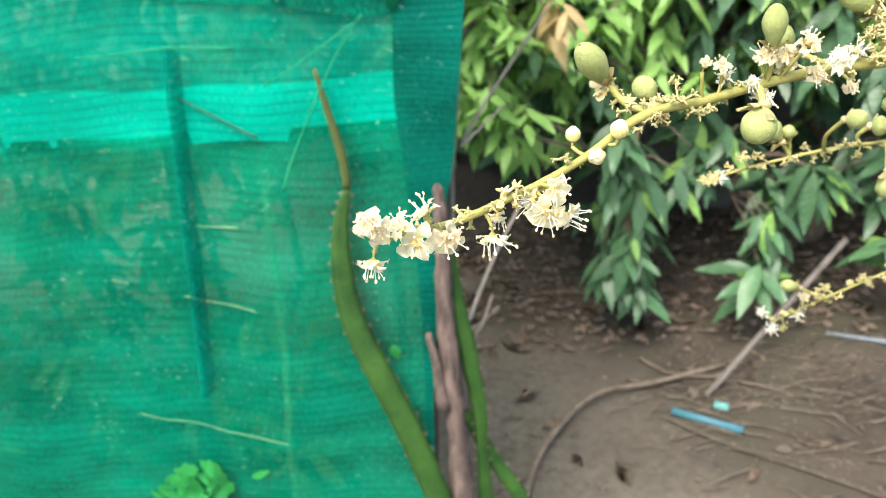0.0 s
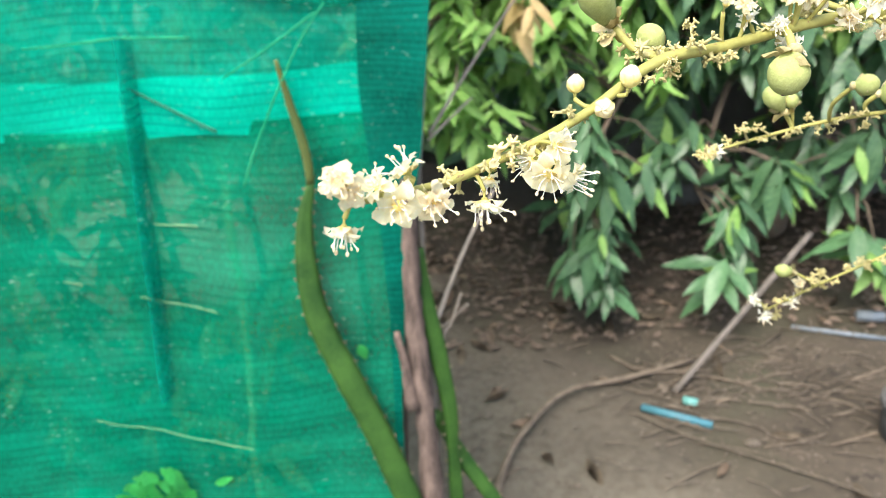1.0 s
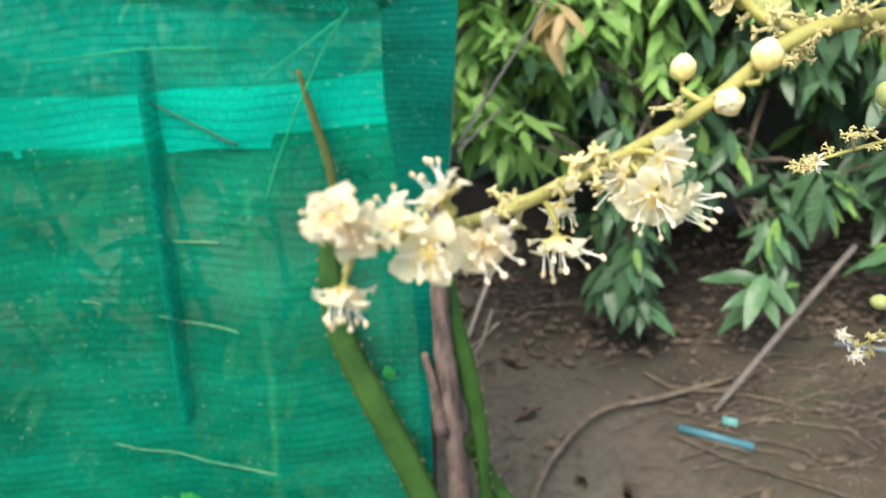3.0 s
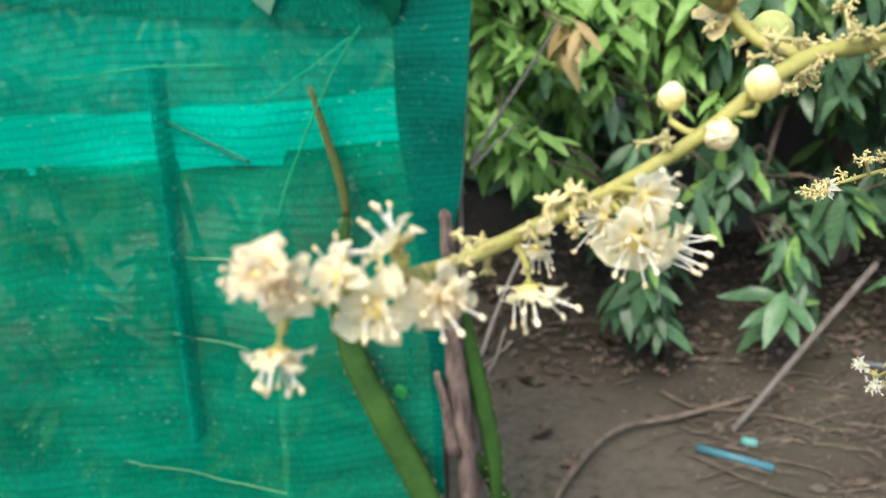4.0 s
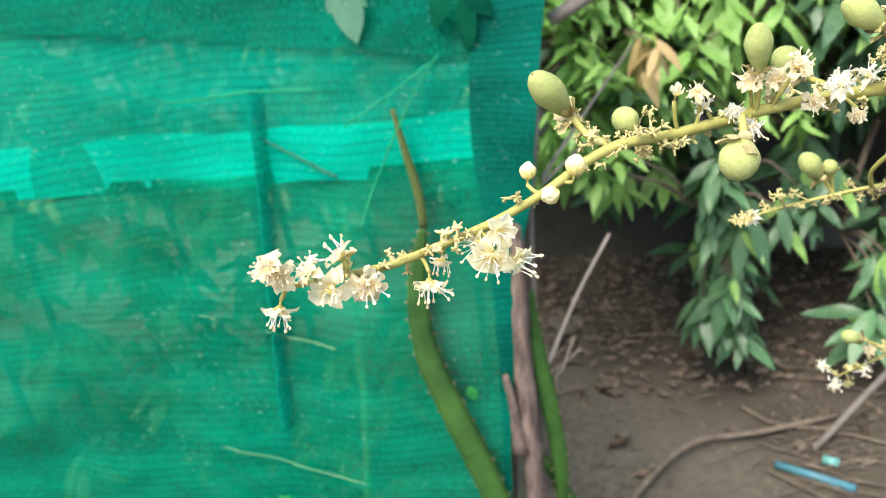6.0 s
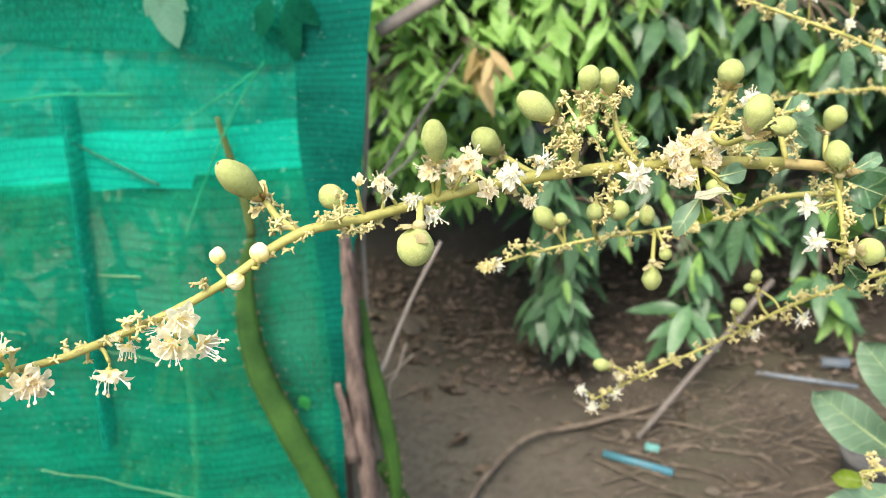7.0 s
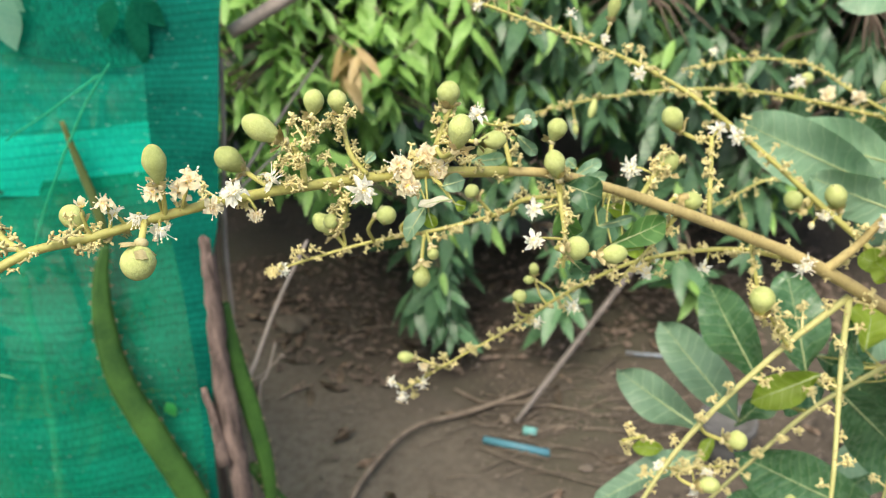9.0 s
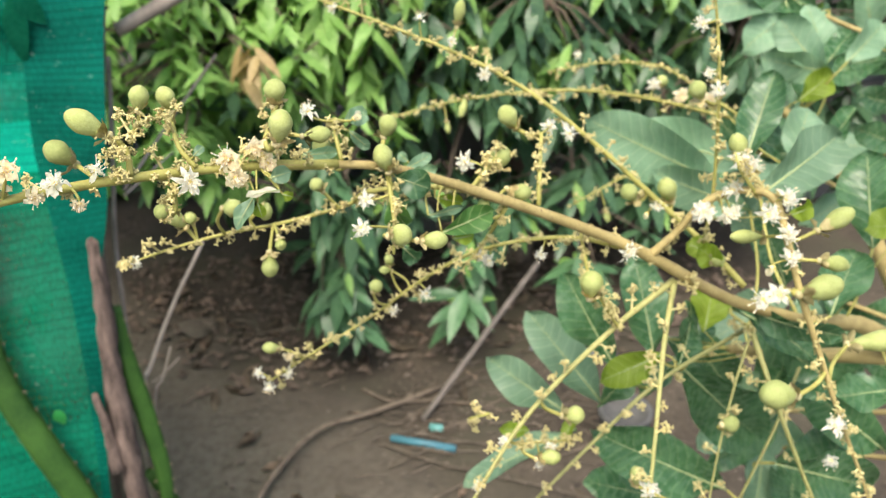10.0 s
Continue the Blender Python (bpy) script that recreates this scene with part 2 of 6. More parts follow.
speckled(STEM, 750, (0.22, 0.13, 0.05), 0.62, 110)
speckled(LOW_STEM, 700, (0.22, 0.14, 0.06), 0.62, 90)
speckled(BARK, 600, (0.2, 0.13, 0.07), 0.62, 80)
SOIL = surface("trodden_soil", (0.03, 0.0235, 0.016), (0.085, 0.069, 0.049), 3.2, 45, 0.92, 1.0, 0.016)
speckled(SOIL, 75, (0.17, 0.14, 0.11), 0.62)
speckled(SOIL, 24, (0.022, 0.018, 0.013), 0.6)
speckled(SOIL, 2.2, (0.058, 0.054, 0.034), 0.52, 1.3)


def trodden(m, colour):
    """A pale band over the soil, part trodden, part sunlight put into the colour, with a ragged border."""
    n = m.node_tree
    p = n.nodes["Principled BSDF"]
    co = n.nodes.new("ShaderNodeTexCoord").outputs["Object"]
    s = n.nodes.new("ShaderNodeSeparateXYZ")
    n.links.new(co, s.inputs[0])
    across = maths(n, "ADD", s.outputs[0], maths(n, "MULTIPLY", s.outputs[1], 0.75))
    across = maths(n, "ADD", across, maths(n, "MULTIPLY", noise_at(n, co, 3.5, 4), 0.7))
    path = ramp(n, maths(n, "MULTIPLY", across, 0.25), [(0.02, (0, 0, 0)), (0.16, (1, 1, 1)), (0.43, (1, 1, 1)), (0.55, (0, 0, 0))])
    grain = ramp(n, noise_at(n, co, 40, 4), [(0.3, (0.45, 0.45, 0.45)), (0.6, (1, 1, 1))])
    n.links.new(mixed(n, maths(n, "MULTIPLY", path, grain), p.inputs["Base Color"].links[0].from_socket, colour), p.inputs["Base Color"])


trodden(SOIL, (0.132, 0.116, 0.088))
LITTER = surface("dead_leaf", (0.1, 0.075, 0.05), (0.24, 0.185, 0.13), 25, 200, 0.8, 0.4, 0.001, 0.1, 0.4)
LITTER_FINE = surface("litter_crumbs", (0.065, 0.052, 0.038), (0.19, 0.155, 0.118), 25, 200, 0.85, 0.4, 0.001)
MOULD = surface("leaf_mould", (0.068, 0.05, 0.037), (0.175, 0.13, 0.098), 6, 60, 0.95, 0.6, 0.003)
TWIG = surface("dry_twig", (0.075, 0.058, 0.042), (0.18, 0.145, 0.105), 30, 260, 0.85, 0.6, 0.001, 0, 0.25)
POST_WOOD = surface("weathered_wood", (0.03, 0.021, 0.017), (0.2, 0.145, 0.12), 14, 90, 0.9, 1.0, 0.006, 0, 0, (6, 6, 0.5))
REED = surface("grey_reed", (0.17, 0.145, 0.12), (0.33, 0.285, 0.24), 20, 200, 0.8, 0.4, 0.001, 0, 0.15)
GREY_STICK = surface("grey_stick", (0.09, 0.078, 0.066), (0.19, 0.165, 0.145), 20, 200, 0.85, 0.4, 0.001)
CACTUS = surface("cactus_skin", (0.012, 0.05, 0.008), (0.046, 0.12, 0.02), 22, 260, 0.62, 0.3, 0.001, 0.0, 0.12, gloss=0.25)
CACTUS_DRY = surface("dry_cactus_tip", (0.04, 0.068, 0.01), (0.078, 0.105, 0.018), 20, 160, 0.7, 0.4, 0.001)
SPINE = surface("cactus_areole", (0.14, 0.12, 0.06), (0.3, 0.26, 0.17), 200, 900, 0.8, 0.2, 0.0005)
NET = netting("green_shade_cloth", (0.0, 0.225, 0.127), (0.0, 0.44, 0.258), 0.7)
# brighter tones below hold the light that comes through the cloth from behind
NET_BACKLIT = netting("backlit_shade_cloth", (0.0, 0.55, 0.37), (0.0, 0.78, 0.56), 0.5)
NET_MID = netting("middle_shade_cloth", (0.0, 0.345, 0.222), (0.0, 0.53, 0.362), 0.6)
NET_UPPER = netting("upper_shade_cloth", (0.0, 0.21, 0.13), (0.0, 0.39, 0.25), 0.9)
NET_HEM = netting("doubled_shade_cloth", (0.0, 0.13, 0.092), (0.002, 0.275, 0.195), 0.2, 0.01)
NET_POLE_SHADE = netting("pole_shade_cloth", (0.0, 0.26, 0.18), (0.001, 0.4, 0.29), 1.6)
PLASTIC = surface("blue_plastic_pipe", (0.045, 0.155, 0.2), (0.085, 0.24, 0.29), 12, 120, 0.45, 0.2, 0.001)
TEAL = surface("turquoise_plastic", (0.08, 0.27, 0.25), (0.18, 0.42, 0.38), 20, 160, 0.45, 0.2, 0.001)
FADED_BLUE = surface("faded_blue_plastic", (0.12, 0.145, 0.17), (0.22, 0.26, 0.3), 12, 120, 0.55, 0.2, 0.001)
CONCRETE = surface("weathered_concrete", (0.05, 0.05, 0.048), (0.13, 0.13, 0.125), 5, 70, 0.9, 0.6, 0.003)
STONE = surface("field_stone", (0.08, 0.064, 0.048), (0.19, 0.16, 0.125), 25, 200, 0.9, 0.6, 0.003, 0, 0.3)
# leaves at the cloth: its veil and the shade behind put into their colours
PALE_LOBE = veined("pale_vine_leaf", (0.2, 0.46, 0.34), (0.29, 0.55, 0.42), (0.38, 0.6, 0.48), 0.01, 0.85, 0.2)
SHADED = veined("shaded_leaf", (0.02, 0.09, 0.03), (0.05, 0.16, 0.05), (0.08, 0.2, 0.08), 0.01, 0.6, 0.3)
HANGING = veined("dark_vine_leaf", (0.002, 0.12, 0.065), (0.01, 0.19, 0.105), (0.02, 0.21, 0.12), 0.01, 0.95, 0.2)
HANGING.node_tree.nodes["Principled BSDF"].inputs["Specular IOR Level"].default_value = 0.05
WEED = veined("soft_weed_leaf", (0.03, 0.4, 0.1), (0.08, 0.54, 0.16), (0.15, 0.55, 0.22), 0.008, 0.85, 0.3)
BUD_BASE = surface("bud_calyx", (0.72, 0.63, 0.2), (0.84, 0.76, 0.34), 300, 1500, 0.6, 0.3, 0.0003, 0.2, 0.1)
DARK_VINE = surface("dark_vine_stem", (0.003, 0.11, 0.07), (0.01, 0.16, 0.1), 20, 150, 0.8, 0.3, 0.001)
# stem colour holds the green tint of light through the cloth
CLIMBER = surface("cloth_tinted_vine_stem", (0.006, 0.225, 0.11), (0.03, 0.29, 0.145), 20, 150, 0.9, 0.3, 0.001, gloss=0.1)
OLIVE = surface("olive_vine_stem", (0.3, 0.5, 0.16), (0.42, 0.62, 0.24), 20, 150, 0.95, 0.3, 0.001, gloss=0.05)
STRAW = surface("dry_straw", (0.1, 0.33, 0.17), (0.2, 0.44, 0.22), 20, 150, 0.8, 0.3, 0.001, gloss=0.2)
DARK_POLE = surface("dark_bamboo", (0.012, 0.02, 0.018), (0.05, 0.06, 0.05), 12, 120, 0.8, 0.4, 0.001, 0, 0, (1, 1, 0.2))


# ---- mesh helpers ----
def smooth_line(pts, per=6):
    """Points (with any further values) along a Catmull-Rom curve through pts."""
    p = np.array(pts, float)
    p = np.vstack([2 * p[0] - p[1], p, 2 * p[-1] - p[-2]])
    out = []
    for i in range(1, len(p) - 2):
        for k in range(per):
            u = k / per
            a, b, c, d = p[i - 1 : i + 3]
            out.append(0.5 * (2 * b + (c - a) * u + (2 * a - 5 * b + 4 * c - d) * u * u + (3 * b - a - 3 * c + d) * u**3))
    out.append(p[-2])
    return np.array(out)


def tube(bm, line, radii, sides=7, rough=0.0, seed=0, ribs=0, rib=0.0, slot=0):
    """A closed tube along a line; ribs gives it that many lobes."""
    line, radii = np.array(line, float), np.broadcast_to(radii, len(line))
    r = random.Random(seed)
    ahead = np.gradient(line, axis=0)
    side, rings = Vector((0.3, 0.2, 1)), []
    for p, a, rad in zip(line, ahead, radii):
        a = Vector(a).normalized()
        side = (side - a * side.dot(a)).normalized()
        up = a.cross(side)
        ring = []
        for k in range(sides):
            w = math.tau * k / sides
            s = rad * (1 + rough * r.uniform(-1, 1)) * (1 + rib * math.cos(ribs * w))
            ring.append(bm.verts.new(Vector(p) + (side * math.cos(w) + up * math.sin(w)) * s))
        rings.append(ring)
    faces = []
    for a, b in zip(rings, rings[1:]):
        for k in range(sides):
            faces.append(bm.faces.new((a[k], a[(k + 1) % sides], b[(k + 1) % sides], b[k])))
    faces.append(bm.faces.new(rings[0][::-1]))
    faces.append(bm.faces.new(rings[-1]))
    for f in faces:
        f.smooth, f.material_index = True, slot
    return bm


def ball(bm, centre, radius, squash=(1, 1, 1), seg=8, slot=0, turn=None):
    m = Matrix.Translation(centre) @ (turn.to_4x4() if turn else Matrix()) @ Matrix.Diagonal((*[radius * s for s in squash], 1))
    made = bmesh.ops.create_uvsphere(bm, u_segments=seg, v_segments=max(4, seg // 2 + 1), radius=1, matrix=m)
    for v in made["verts"]:
        for f in v.link_faces:
            f.smooth, f.material_index = True, slot


def mesh_of(name, bm, *mats):
    me = bpy.data.meshes.new(name)
    bm.normal_update()
    bm.to_mesh(me)
    bm.free()
    for m in mats:
        me.materials.append(m)
    return me


def part(name, bm, material, parent, label="", m=None):
    """One mesh object under a thing or a part. bm: a bmesh, or a mesh that alike pieces share."""
    me = bm if isinstance(bm, bpy.types.Mesh) else mesh_of(name, bm, *(material if isinstance(material, tuple) else (material,)))
    ob = new(name, me)
    ob.parent = parent
    if m is not None:
        ob.matrix_local = m
    return tagged(ob, label)


def thing(name, label, category, at=(0, 0, 0), group="", kind=""):
    ob = new(name)
    ob.empty_display_size = 0.05
    ob.location = at
    return tagged(ob, label, category, group, kind)


def solid(name, bm, material, label, category, m=None, group="", kind=""):
    """A thing that is one mesh."""
    me = bm if isinstance(bm, bpy.types.Mesh) else mesh_of(name, bm, *(material if isinstance(material, tuple) else (material,)))
    ob = new(name, me)
    if m is not None:
        ob.matrix_world = m
    return tagged(ob, label, category, group, kind)


def turned(y, z):
    """A turn that lays local y along y and local z near z."""
    y = Vector(y).normalized()
    x = y.cross(Vector(z))
    x = x.normalized() if x.length > 1e-6 else y.orthogonal().normalized()
    return Matrix((x, y, x.cross(y))).transposed()


def stand(z, spin=0.0):
    """A turn that lays local z along z."""
    return Vector(z).to_track_quat("Z", "Y").to_matrix() @ Matrix.Rotation(spin, 3, "Z")


def blade(length, width, bend, cup, widest, rows=12, cols=3, thick=0.0004, wave=0.0, seed=0, point=1.0, full=1.0):
    """A leaf blade along +y from the origin, with thickness."""
    bm, r, grid = bmesh.new(), random.Random(seed), []
    ph = r.uniform(0, 6)
    for i in range(rows + 1):
        u = i / rows
        k = (u / widest) if u < widest else (1 - u) / (1 - widest)
        w = width / 2 * (math.sin(k * math.pi / 2) ** (full if u < widest else point)) + 0.0003
        row = []
        for j in range(-cols, cols + 1):
            v = j / cols
            z = -bend * length * u * u + cup * w * abs(v) ** 1.4 + wave * width * math.sin(u * 9 + ph + (1.5 if v > 0 else 0)) * abs(v) ** 2
            row.append(bm.verts.new((w * v, length * u, z)))
        grid.append(row)
    for a, b in zip(grid, grid[1:]):
        for k in range(2 * cols):
            bm.faces.new((a[k], a[k + 1], b[k + 1], b[k])).smooth = True
    if thick:
        bmesh.ops.solidify(bm, geom=bm.faces[:], thickness=thick)
        for f in bm.faces:
            f.smooth = True
        bm.normal_update()
        for e in bm.edges:
            e.smooth = not (e.is_manifold and e.calc_face_angle() > 1.0)
    return bm


# ---- background plan ----
EDGE = [(-0.031, 1.206, 1.229), (-0.043, 1.187, 1.137), (-0.055, 1.168, 1.04), (-0.069, 1.153, 0.964), (-0.092, 1.139, 0.895), (-0.107, 1.106, 0.728), (-0.125, 1.065, 0.524)]
HEM_IN = [(-0.137, 1.207, 1.235), (-0.145, 1.184, 1.119), (-0.14, 1.167, 1.037), (-0.13, 1.141, 0.906), (-0.128, 1.112, 0.758), (-0.137, 1.065, 0.525)]
CACTUS_A = [(-0.26, 1.174, 1.17), (-0.247, 1.161, 1.105), (-0.234, 1.147, 1.047), (-0.23, 1.134, 0.988), (-0.244, 1.122, 0.938), (-0.25, 1.101, 0.857), (-0.239, 1.081, 0.775), (-0.204, 1.06, 0.679), (-0.164, 1.039, 0.576), (-0.123, 1.013, 0.446)]
CACTUS_B = [(-0.074, 1.151, 0.857), (-0.073, 1.136, 0.781), (-0.059, 1.117, 0.683), (-0.044, 1.094, 0.568), (-0.043, 1.079, 0.493), (-0.043, 1.056, 0.38)]
CACTUS_C = [(-0.07, 1.118, 0.542), (-0.031, 1.101, 0.457), (0.025, 1.082, 0.361), (0.074, 1.065, 0.275)]
POST = [(-0.086, 1.15, 0.988), (-0.086, 1.132, 0.909), (-0.089, 1.101, 0.763), (-0.085, 1.07, 0.627), (-0.08, 1.026, 0.429)]
STUB = [(-0.119, 1.083, 0.742), (-0.109, 1.072, 0.685), (-0.101, 1.052, 0.608)]
REED_A = [(-0.039, 1.294, 1.219), (-0.052, 1.256, 1.081), (-0.068, 1.232, 0.958), (-0.071, 1.187, 0.837), (-0.073, 1.147, 0.637)]
REED_B = [(0.115, 1.493, 1.165), (0.017, 1.374, 1.068), (-0.048, 1.262, 1.008)]
REED_C = [(0.058, 1.333, 0.867), (0, 1.267, 0.787), (-0.047, 1.201, 0.706), (-0.063, 1.171, 0.654)]
REED_D = [(-0.011, 1.207, 0.733), (-0.032, 1.195, 0.677), (-0.048, 1.179, 0.647)]
REED_E = [(-0, 1.211, 0.706), (-0.036, 1.196, 0.68), (-0.052, 1.194, 0.671)]
REED_F = [(0.027, 1.366, 1.03), (-0.015, 1.303, 1.015), (-0.049, 1.26, 0.999)]
POLE = [(-0.018, 1.272, 1.26), (0.093, 1.303, 1.313), (0.242, 1.357, 1.383)]
NETPOLE = [(-0.483, 1.173, 1.216), (-0.493, 1.132, 1.01), (-0.514, 1.059, 0.643)]
VINE_A = [(-0.373, 1.207, 1.253), (-0.376, 1.187, 1.157), (-0.373, 1.165, 1.043), (-0.37, 1.154, 0.992)]
VINE_B = [(-0.361, 1.135, 0.895), (-0.365, 1.111, 0.774), (-0.374, 1.079, 0.616), (-0.383, 1.052, 0.478)]
VINE_C = [(-0.637, 1.197, 1.207), (-0.53, 1.198, 1.209), (-0.385, 1.197, 1.204)]
VINE_D = [(-0.497, 1.199, 1.135), (-0.433, 1.191, 1.095), (-0.374, 1.185, 1.064)]
VINE_E = [(-0.182, 1.204, 1.242), (-0.245, 1.187, 1.157), (-0.298, 1.169, 1.064), (-0.344, 1.152, 0.982)]
VINE_F = [(-0.349, 1.185, 1.144), (-0.283, 1.191, 1.175), (-0.196, 1.202, 1.228)]
VINE_G = [(-0.605, 1.15, 0.971), (-0.516, 1.144, 0.939), (-0.419, 1.14, 0.921)]
VINE_H = [(-0.65, 1.125, 0.843), (-0.513, 1.118, 0.811), (-0.376, 1.109, 0.765)]
VINE_I = [(-0.637, 1.076, 0.598), (-0.509, 1.069, 0.566), (-0.386, 1.062, 0.53)]
NET_SPOT = [(-0.183, 1.095, 0.713)]
VINE_LEAVES = [(-0.528, 1.018, 0.438), (-0.314, 1.217, 1.357), (-0.135, 1.194, 1.321)]
SLOPE_STICK = [(0.562, 1.771, 0.01), (0.78, 1.911, 0.171), (0.998, 2.05, 0.332)]
GROUND_TWIG = [(0.037, 1.401, 0.01), (0.069, 1.508, 0.02), (0.123, 1.614, 0.03), (0.254, 1.77, 0.03), (0.429, 1.827, 0.02), (0.65, 1.903, 0.015)]
LITTER_TWIGS = [(0.413, 1.952, 0.01), (0.503, 1.869, 0.01), (0.693, 1.853, 0.01)]
LITTER_TWIGS_B = [(0.433, 1.691, 0.008), (0.568, 1.581, 0.01), (0.79, 1.449, 0.008), (0.924, 1.359, 0.008)]
PIPE = [(0.456, 1.713, 0.011), (0.622, 1.626, 0.011)]
CAP = [(0.574, 1.733, 0.011), (0.609, 1.716, 0.011)]
PIPE2 = [(0.989, 2.046, 0.008), (1.256, 1.951, 0.008)]
PIPE3 = [(1.194, 2.069, 0.02), (1.274, 2.055, 0.02)]
POT = [(1.086, 1.552, 0)]
STONES = [(-0.095, 2.414, 0), (-0.062, 2.434, 0), (0.535, 1.798, 0), (0.707, 1.56, 0), (0.04, 1.72, 0)]


# ---- ground ----
def build_ground():
    near = np.arange(-1.0, 4.61, 0.07)
    xs = np.concatenate([[-400, -80, -20, -8, -4], np.arange(-2.4, 3.2, 0.08), [4, 8, 20, 80, 400]])
    ys = np.concatenate([[-400, -80, -20, -6, -2], near, [6, 9, 20, 80, 400, 1500]])
    bm, rows = bmesh.new(), []
    for y in ys:
        row = []
        for x in xs:
            h = 0.0
            if -2.4 < x < 3.2 and 1.2 < y < 4.6:
                h = 0.022 * noise.noise(Vector((x * 1.3, y * 1.3, 0))) + 0.007 * noise.noise(Vector((x * 7, y * 7, 3)))
                h -= 0.004
            row.append(bm.verts.new((x, y, min(h, 0.012))))
        rows.append(row)
    for a, b in zip(rows, rows[1:]):
        for k in range(len(xs) - 1):
            bm.faces.new((a[k], a[k + 1], b[k + 1], b[k])).smooth = True
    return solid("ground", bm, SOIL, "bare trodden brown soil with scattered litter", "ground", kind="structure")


build_ground()


def build_wall():
    bm = bmesh.new()
    bmesh.ops.create_cube(bm, size=1, matrix=Matrix.Translation((2.3, 3.0, 0.22)) @ Matrix.Diagonal((3.4, 0.12, 0.66, 1)))
    bmesh.ops.bevel(bm, geom=bm.edges[:], offset=0.012, segments=2, affect="EDGES")
    solid("wall_back", bm, CONCRETE, "low weathered grey concrete wall behind the mango tree", "wall", kind="structure")


build_wall()


# ---- shade net ----
def edge_x(z):
    """The line of the net's free edge."""
    return float(np.interp(z, [0.0, *(p[2] for p in EDGE[::-1]), 1.9], [-0.165, *(p[0] for p in EDGE[::-1]), 0.09])) + 0.006 * noise.noise(Vector((z * 9, 2, 0)))


def hem_x(z):
    """The inner line of the doubled hem."""
    return float(np.interp(z, [0.0, *(p[2] for p in HEM_IN[::-1]), 1.9], [-0.17, *(p[0] for p in HEM_IN[::-1]), -0.06]))


def cloth(left, inset, low, high, y, folds=0.006, seed=0, slant=0.0):
    """A hanging sheet with soft folds, from left (a place, or None for a strip along the edge) to the free edge less its inset."""
    bm, rows = bmesh.new(), []
    nx, nz = 70, 50
    for j in range(nz + 1):
        v = j / nz
        row = []
        for i in range(nx + 1):
            u = i / nx
            z = low * (1 - v) + high * v
            end = edge_x(z) - inset
            x = (hem_x(z) if left is None else left) * (1 - u) + end * u
            z += slant * max(0.0, -0.2 - x) * (1 - v)
            d = noise.noise(Vector((x * 3 + seed, z * 2.2, seed))) * folds * 2 + math.sin(x * 26 + 2 * math.sin(z * 3)) * folds * 0.4
            row.append(bm.verts.new((x, y + 0.2 * (z - 0.7) + d, z + 0.012 * noise.noise(Vector((x * 5, seed, 1))))))
        rows.append(row)
    for a, b in zip(rows, rows[1:]):
        for k in range(nx):
            bm.faces.new((a[k], a[k + 1], b[k + 1], b[k])).smooth = True
    return bm


shade_net = thing("shade_net", "bright green knitted shade cloth hung as a fence", "shade net", (-0.6, 0.96, 0))


def net_part(name, bm, mat, label=""):
    bmesh.ops.translate(bm, verts=bm.verts[:], vec=(0.6, -0.96, 0))
    return part(name, bm, mat, shade_net, label)


net_part("lower_sheet", cloth(-2.2, 0.004, 0.0, 1.08, 1.1, 0.013, 1), NET)
# middle sheet and strip: light from behind is put into their colour
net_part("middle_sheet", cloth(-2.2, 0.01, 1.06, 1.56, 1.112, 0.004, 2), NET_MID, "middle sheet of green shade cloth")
net_part("bright_strip", cloth(-2.2, 0.03, 1.062, 1.15, 1.106, 0.004, 5), NET_BACKLIT, "strip of green shade cloth toned brighter, as lit from behind")
net_part("upper_sheet", cloth(-2.2, 0.006, 1.235, 1.9, 1.101, 0.005, 3, 0.15), NET_UPPER, "slightly darker upper sheet of green shade cloth")
net_part("hem", cloth(None, 0.0, 0.0, 1.9, 1.088, 0.003, 4), NET_HEM, "dark doubled hem of the shade cloth")


def pole_shade_strip(pts, wide):
    """A dark strip added over the cloth for the pole's shade, along its line."""
    line, bm, rows = smooth_line(pts, 10), bmesh.new(), []
    for k, (x, y, z) in enumerate(line):
        w = wide * (1 + 0.25 * noise.noise(Vector((z * 14, 3, 0))))
        rows.append([bm.verts.new((x + w * u, 1.1 + 0.2 * (z - 0.7) - 0.012 + 0.012 * u * u - 0.02 * (1 - u * u), z)) for u in (-1, -0.6, -0.2, 0.2, 0.6, 1)])
    for a, b in zip(rows, rows[1:]):
        for i in range(5):
            bm.faces.new((a[i], a[i + 1], b[i + 1], b[i])).smooth = True
    return bm


# added strip; the pole behind darkens the cloth only through its colour
net_part("seam", pole_shade_strip(NETPOLE, 0.0125), NET_POLE_SHADE, "dark strip standing for the shade of the pole behind the cloth")

# ---- stems behind the cloth ----
def stick(name, pts, radius, mat, label, category, taper=1.0, sides=8, rough=0.06, group=""):
    line = smooth_line(pts, 5)
    rad = np.linspace(radius, radius * taper, len(line))
    return solid(name, tube(bmesh.new(), line, rad, sides, rough, len(pts)), mat, label, category, group=group)


def to_ground(pts):
    """The line, carried on from its last point straight down to the ground."""
    a, b = Vector(pts[-2]), Vector(pts[-1])
    d = (b - a).normalized()
    return [*pts, tuple(b + d * (b.z / max(-d.z, 0.2)))]


def behind(pts, k):
    """The points moved back through the cloth, away from the path."""
    eye = Vector((0.05, 0.03, 1.49))
    return [tuple(eye + (Vector(p) - eye) * k) for p in pts]


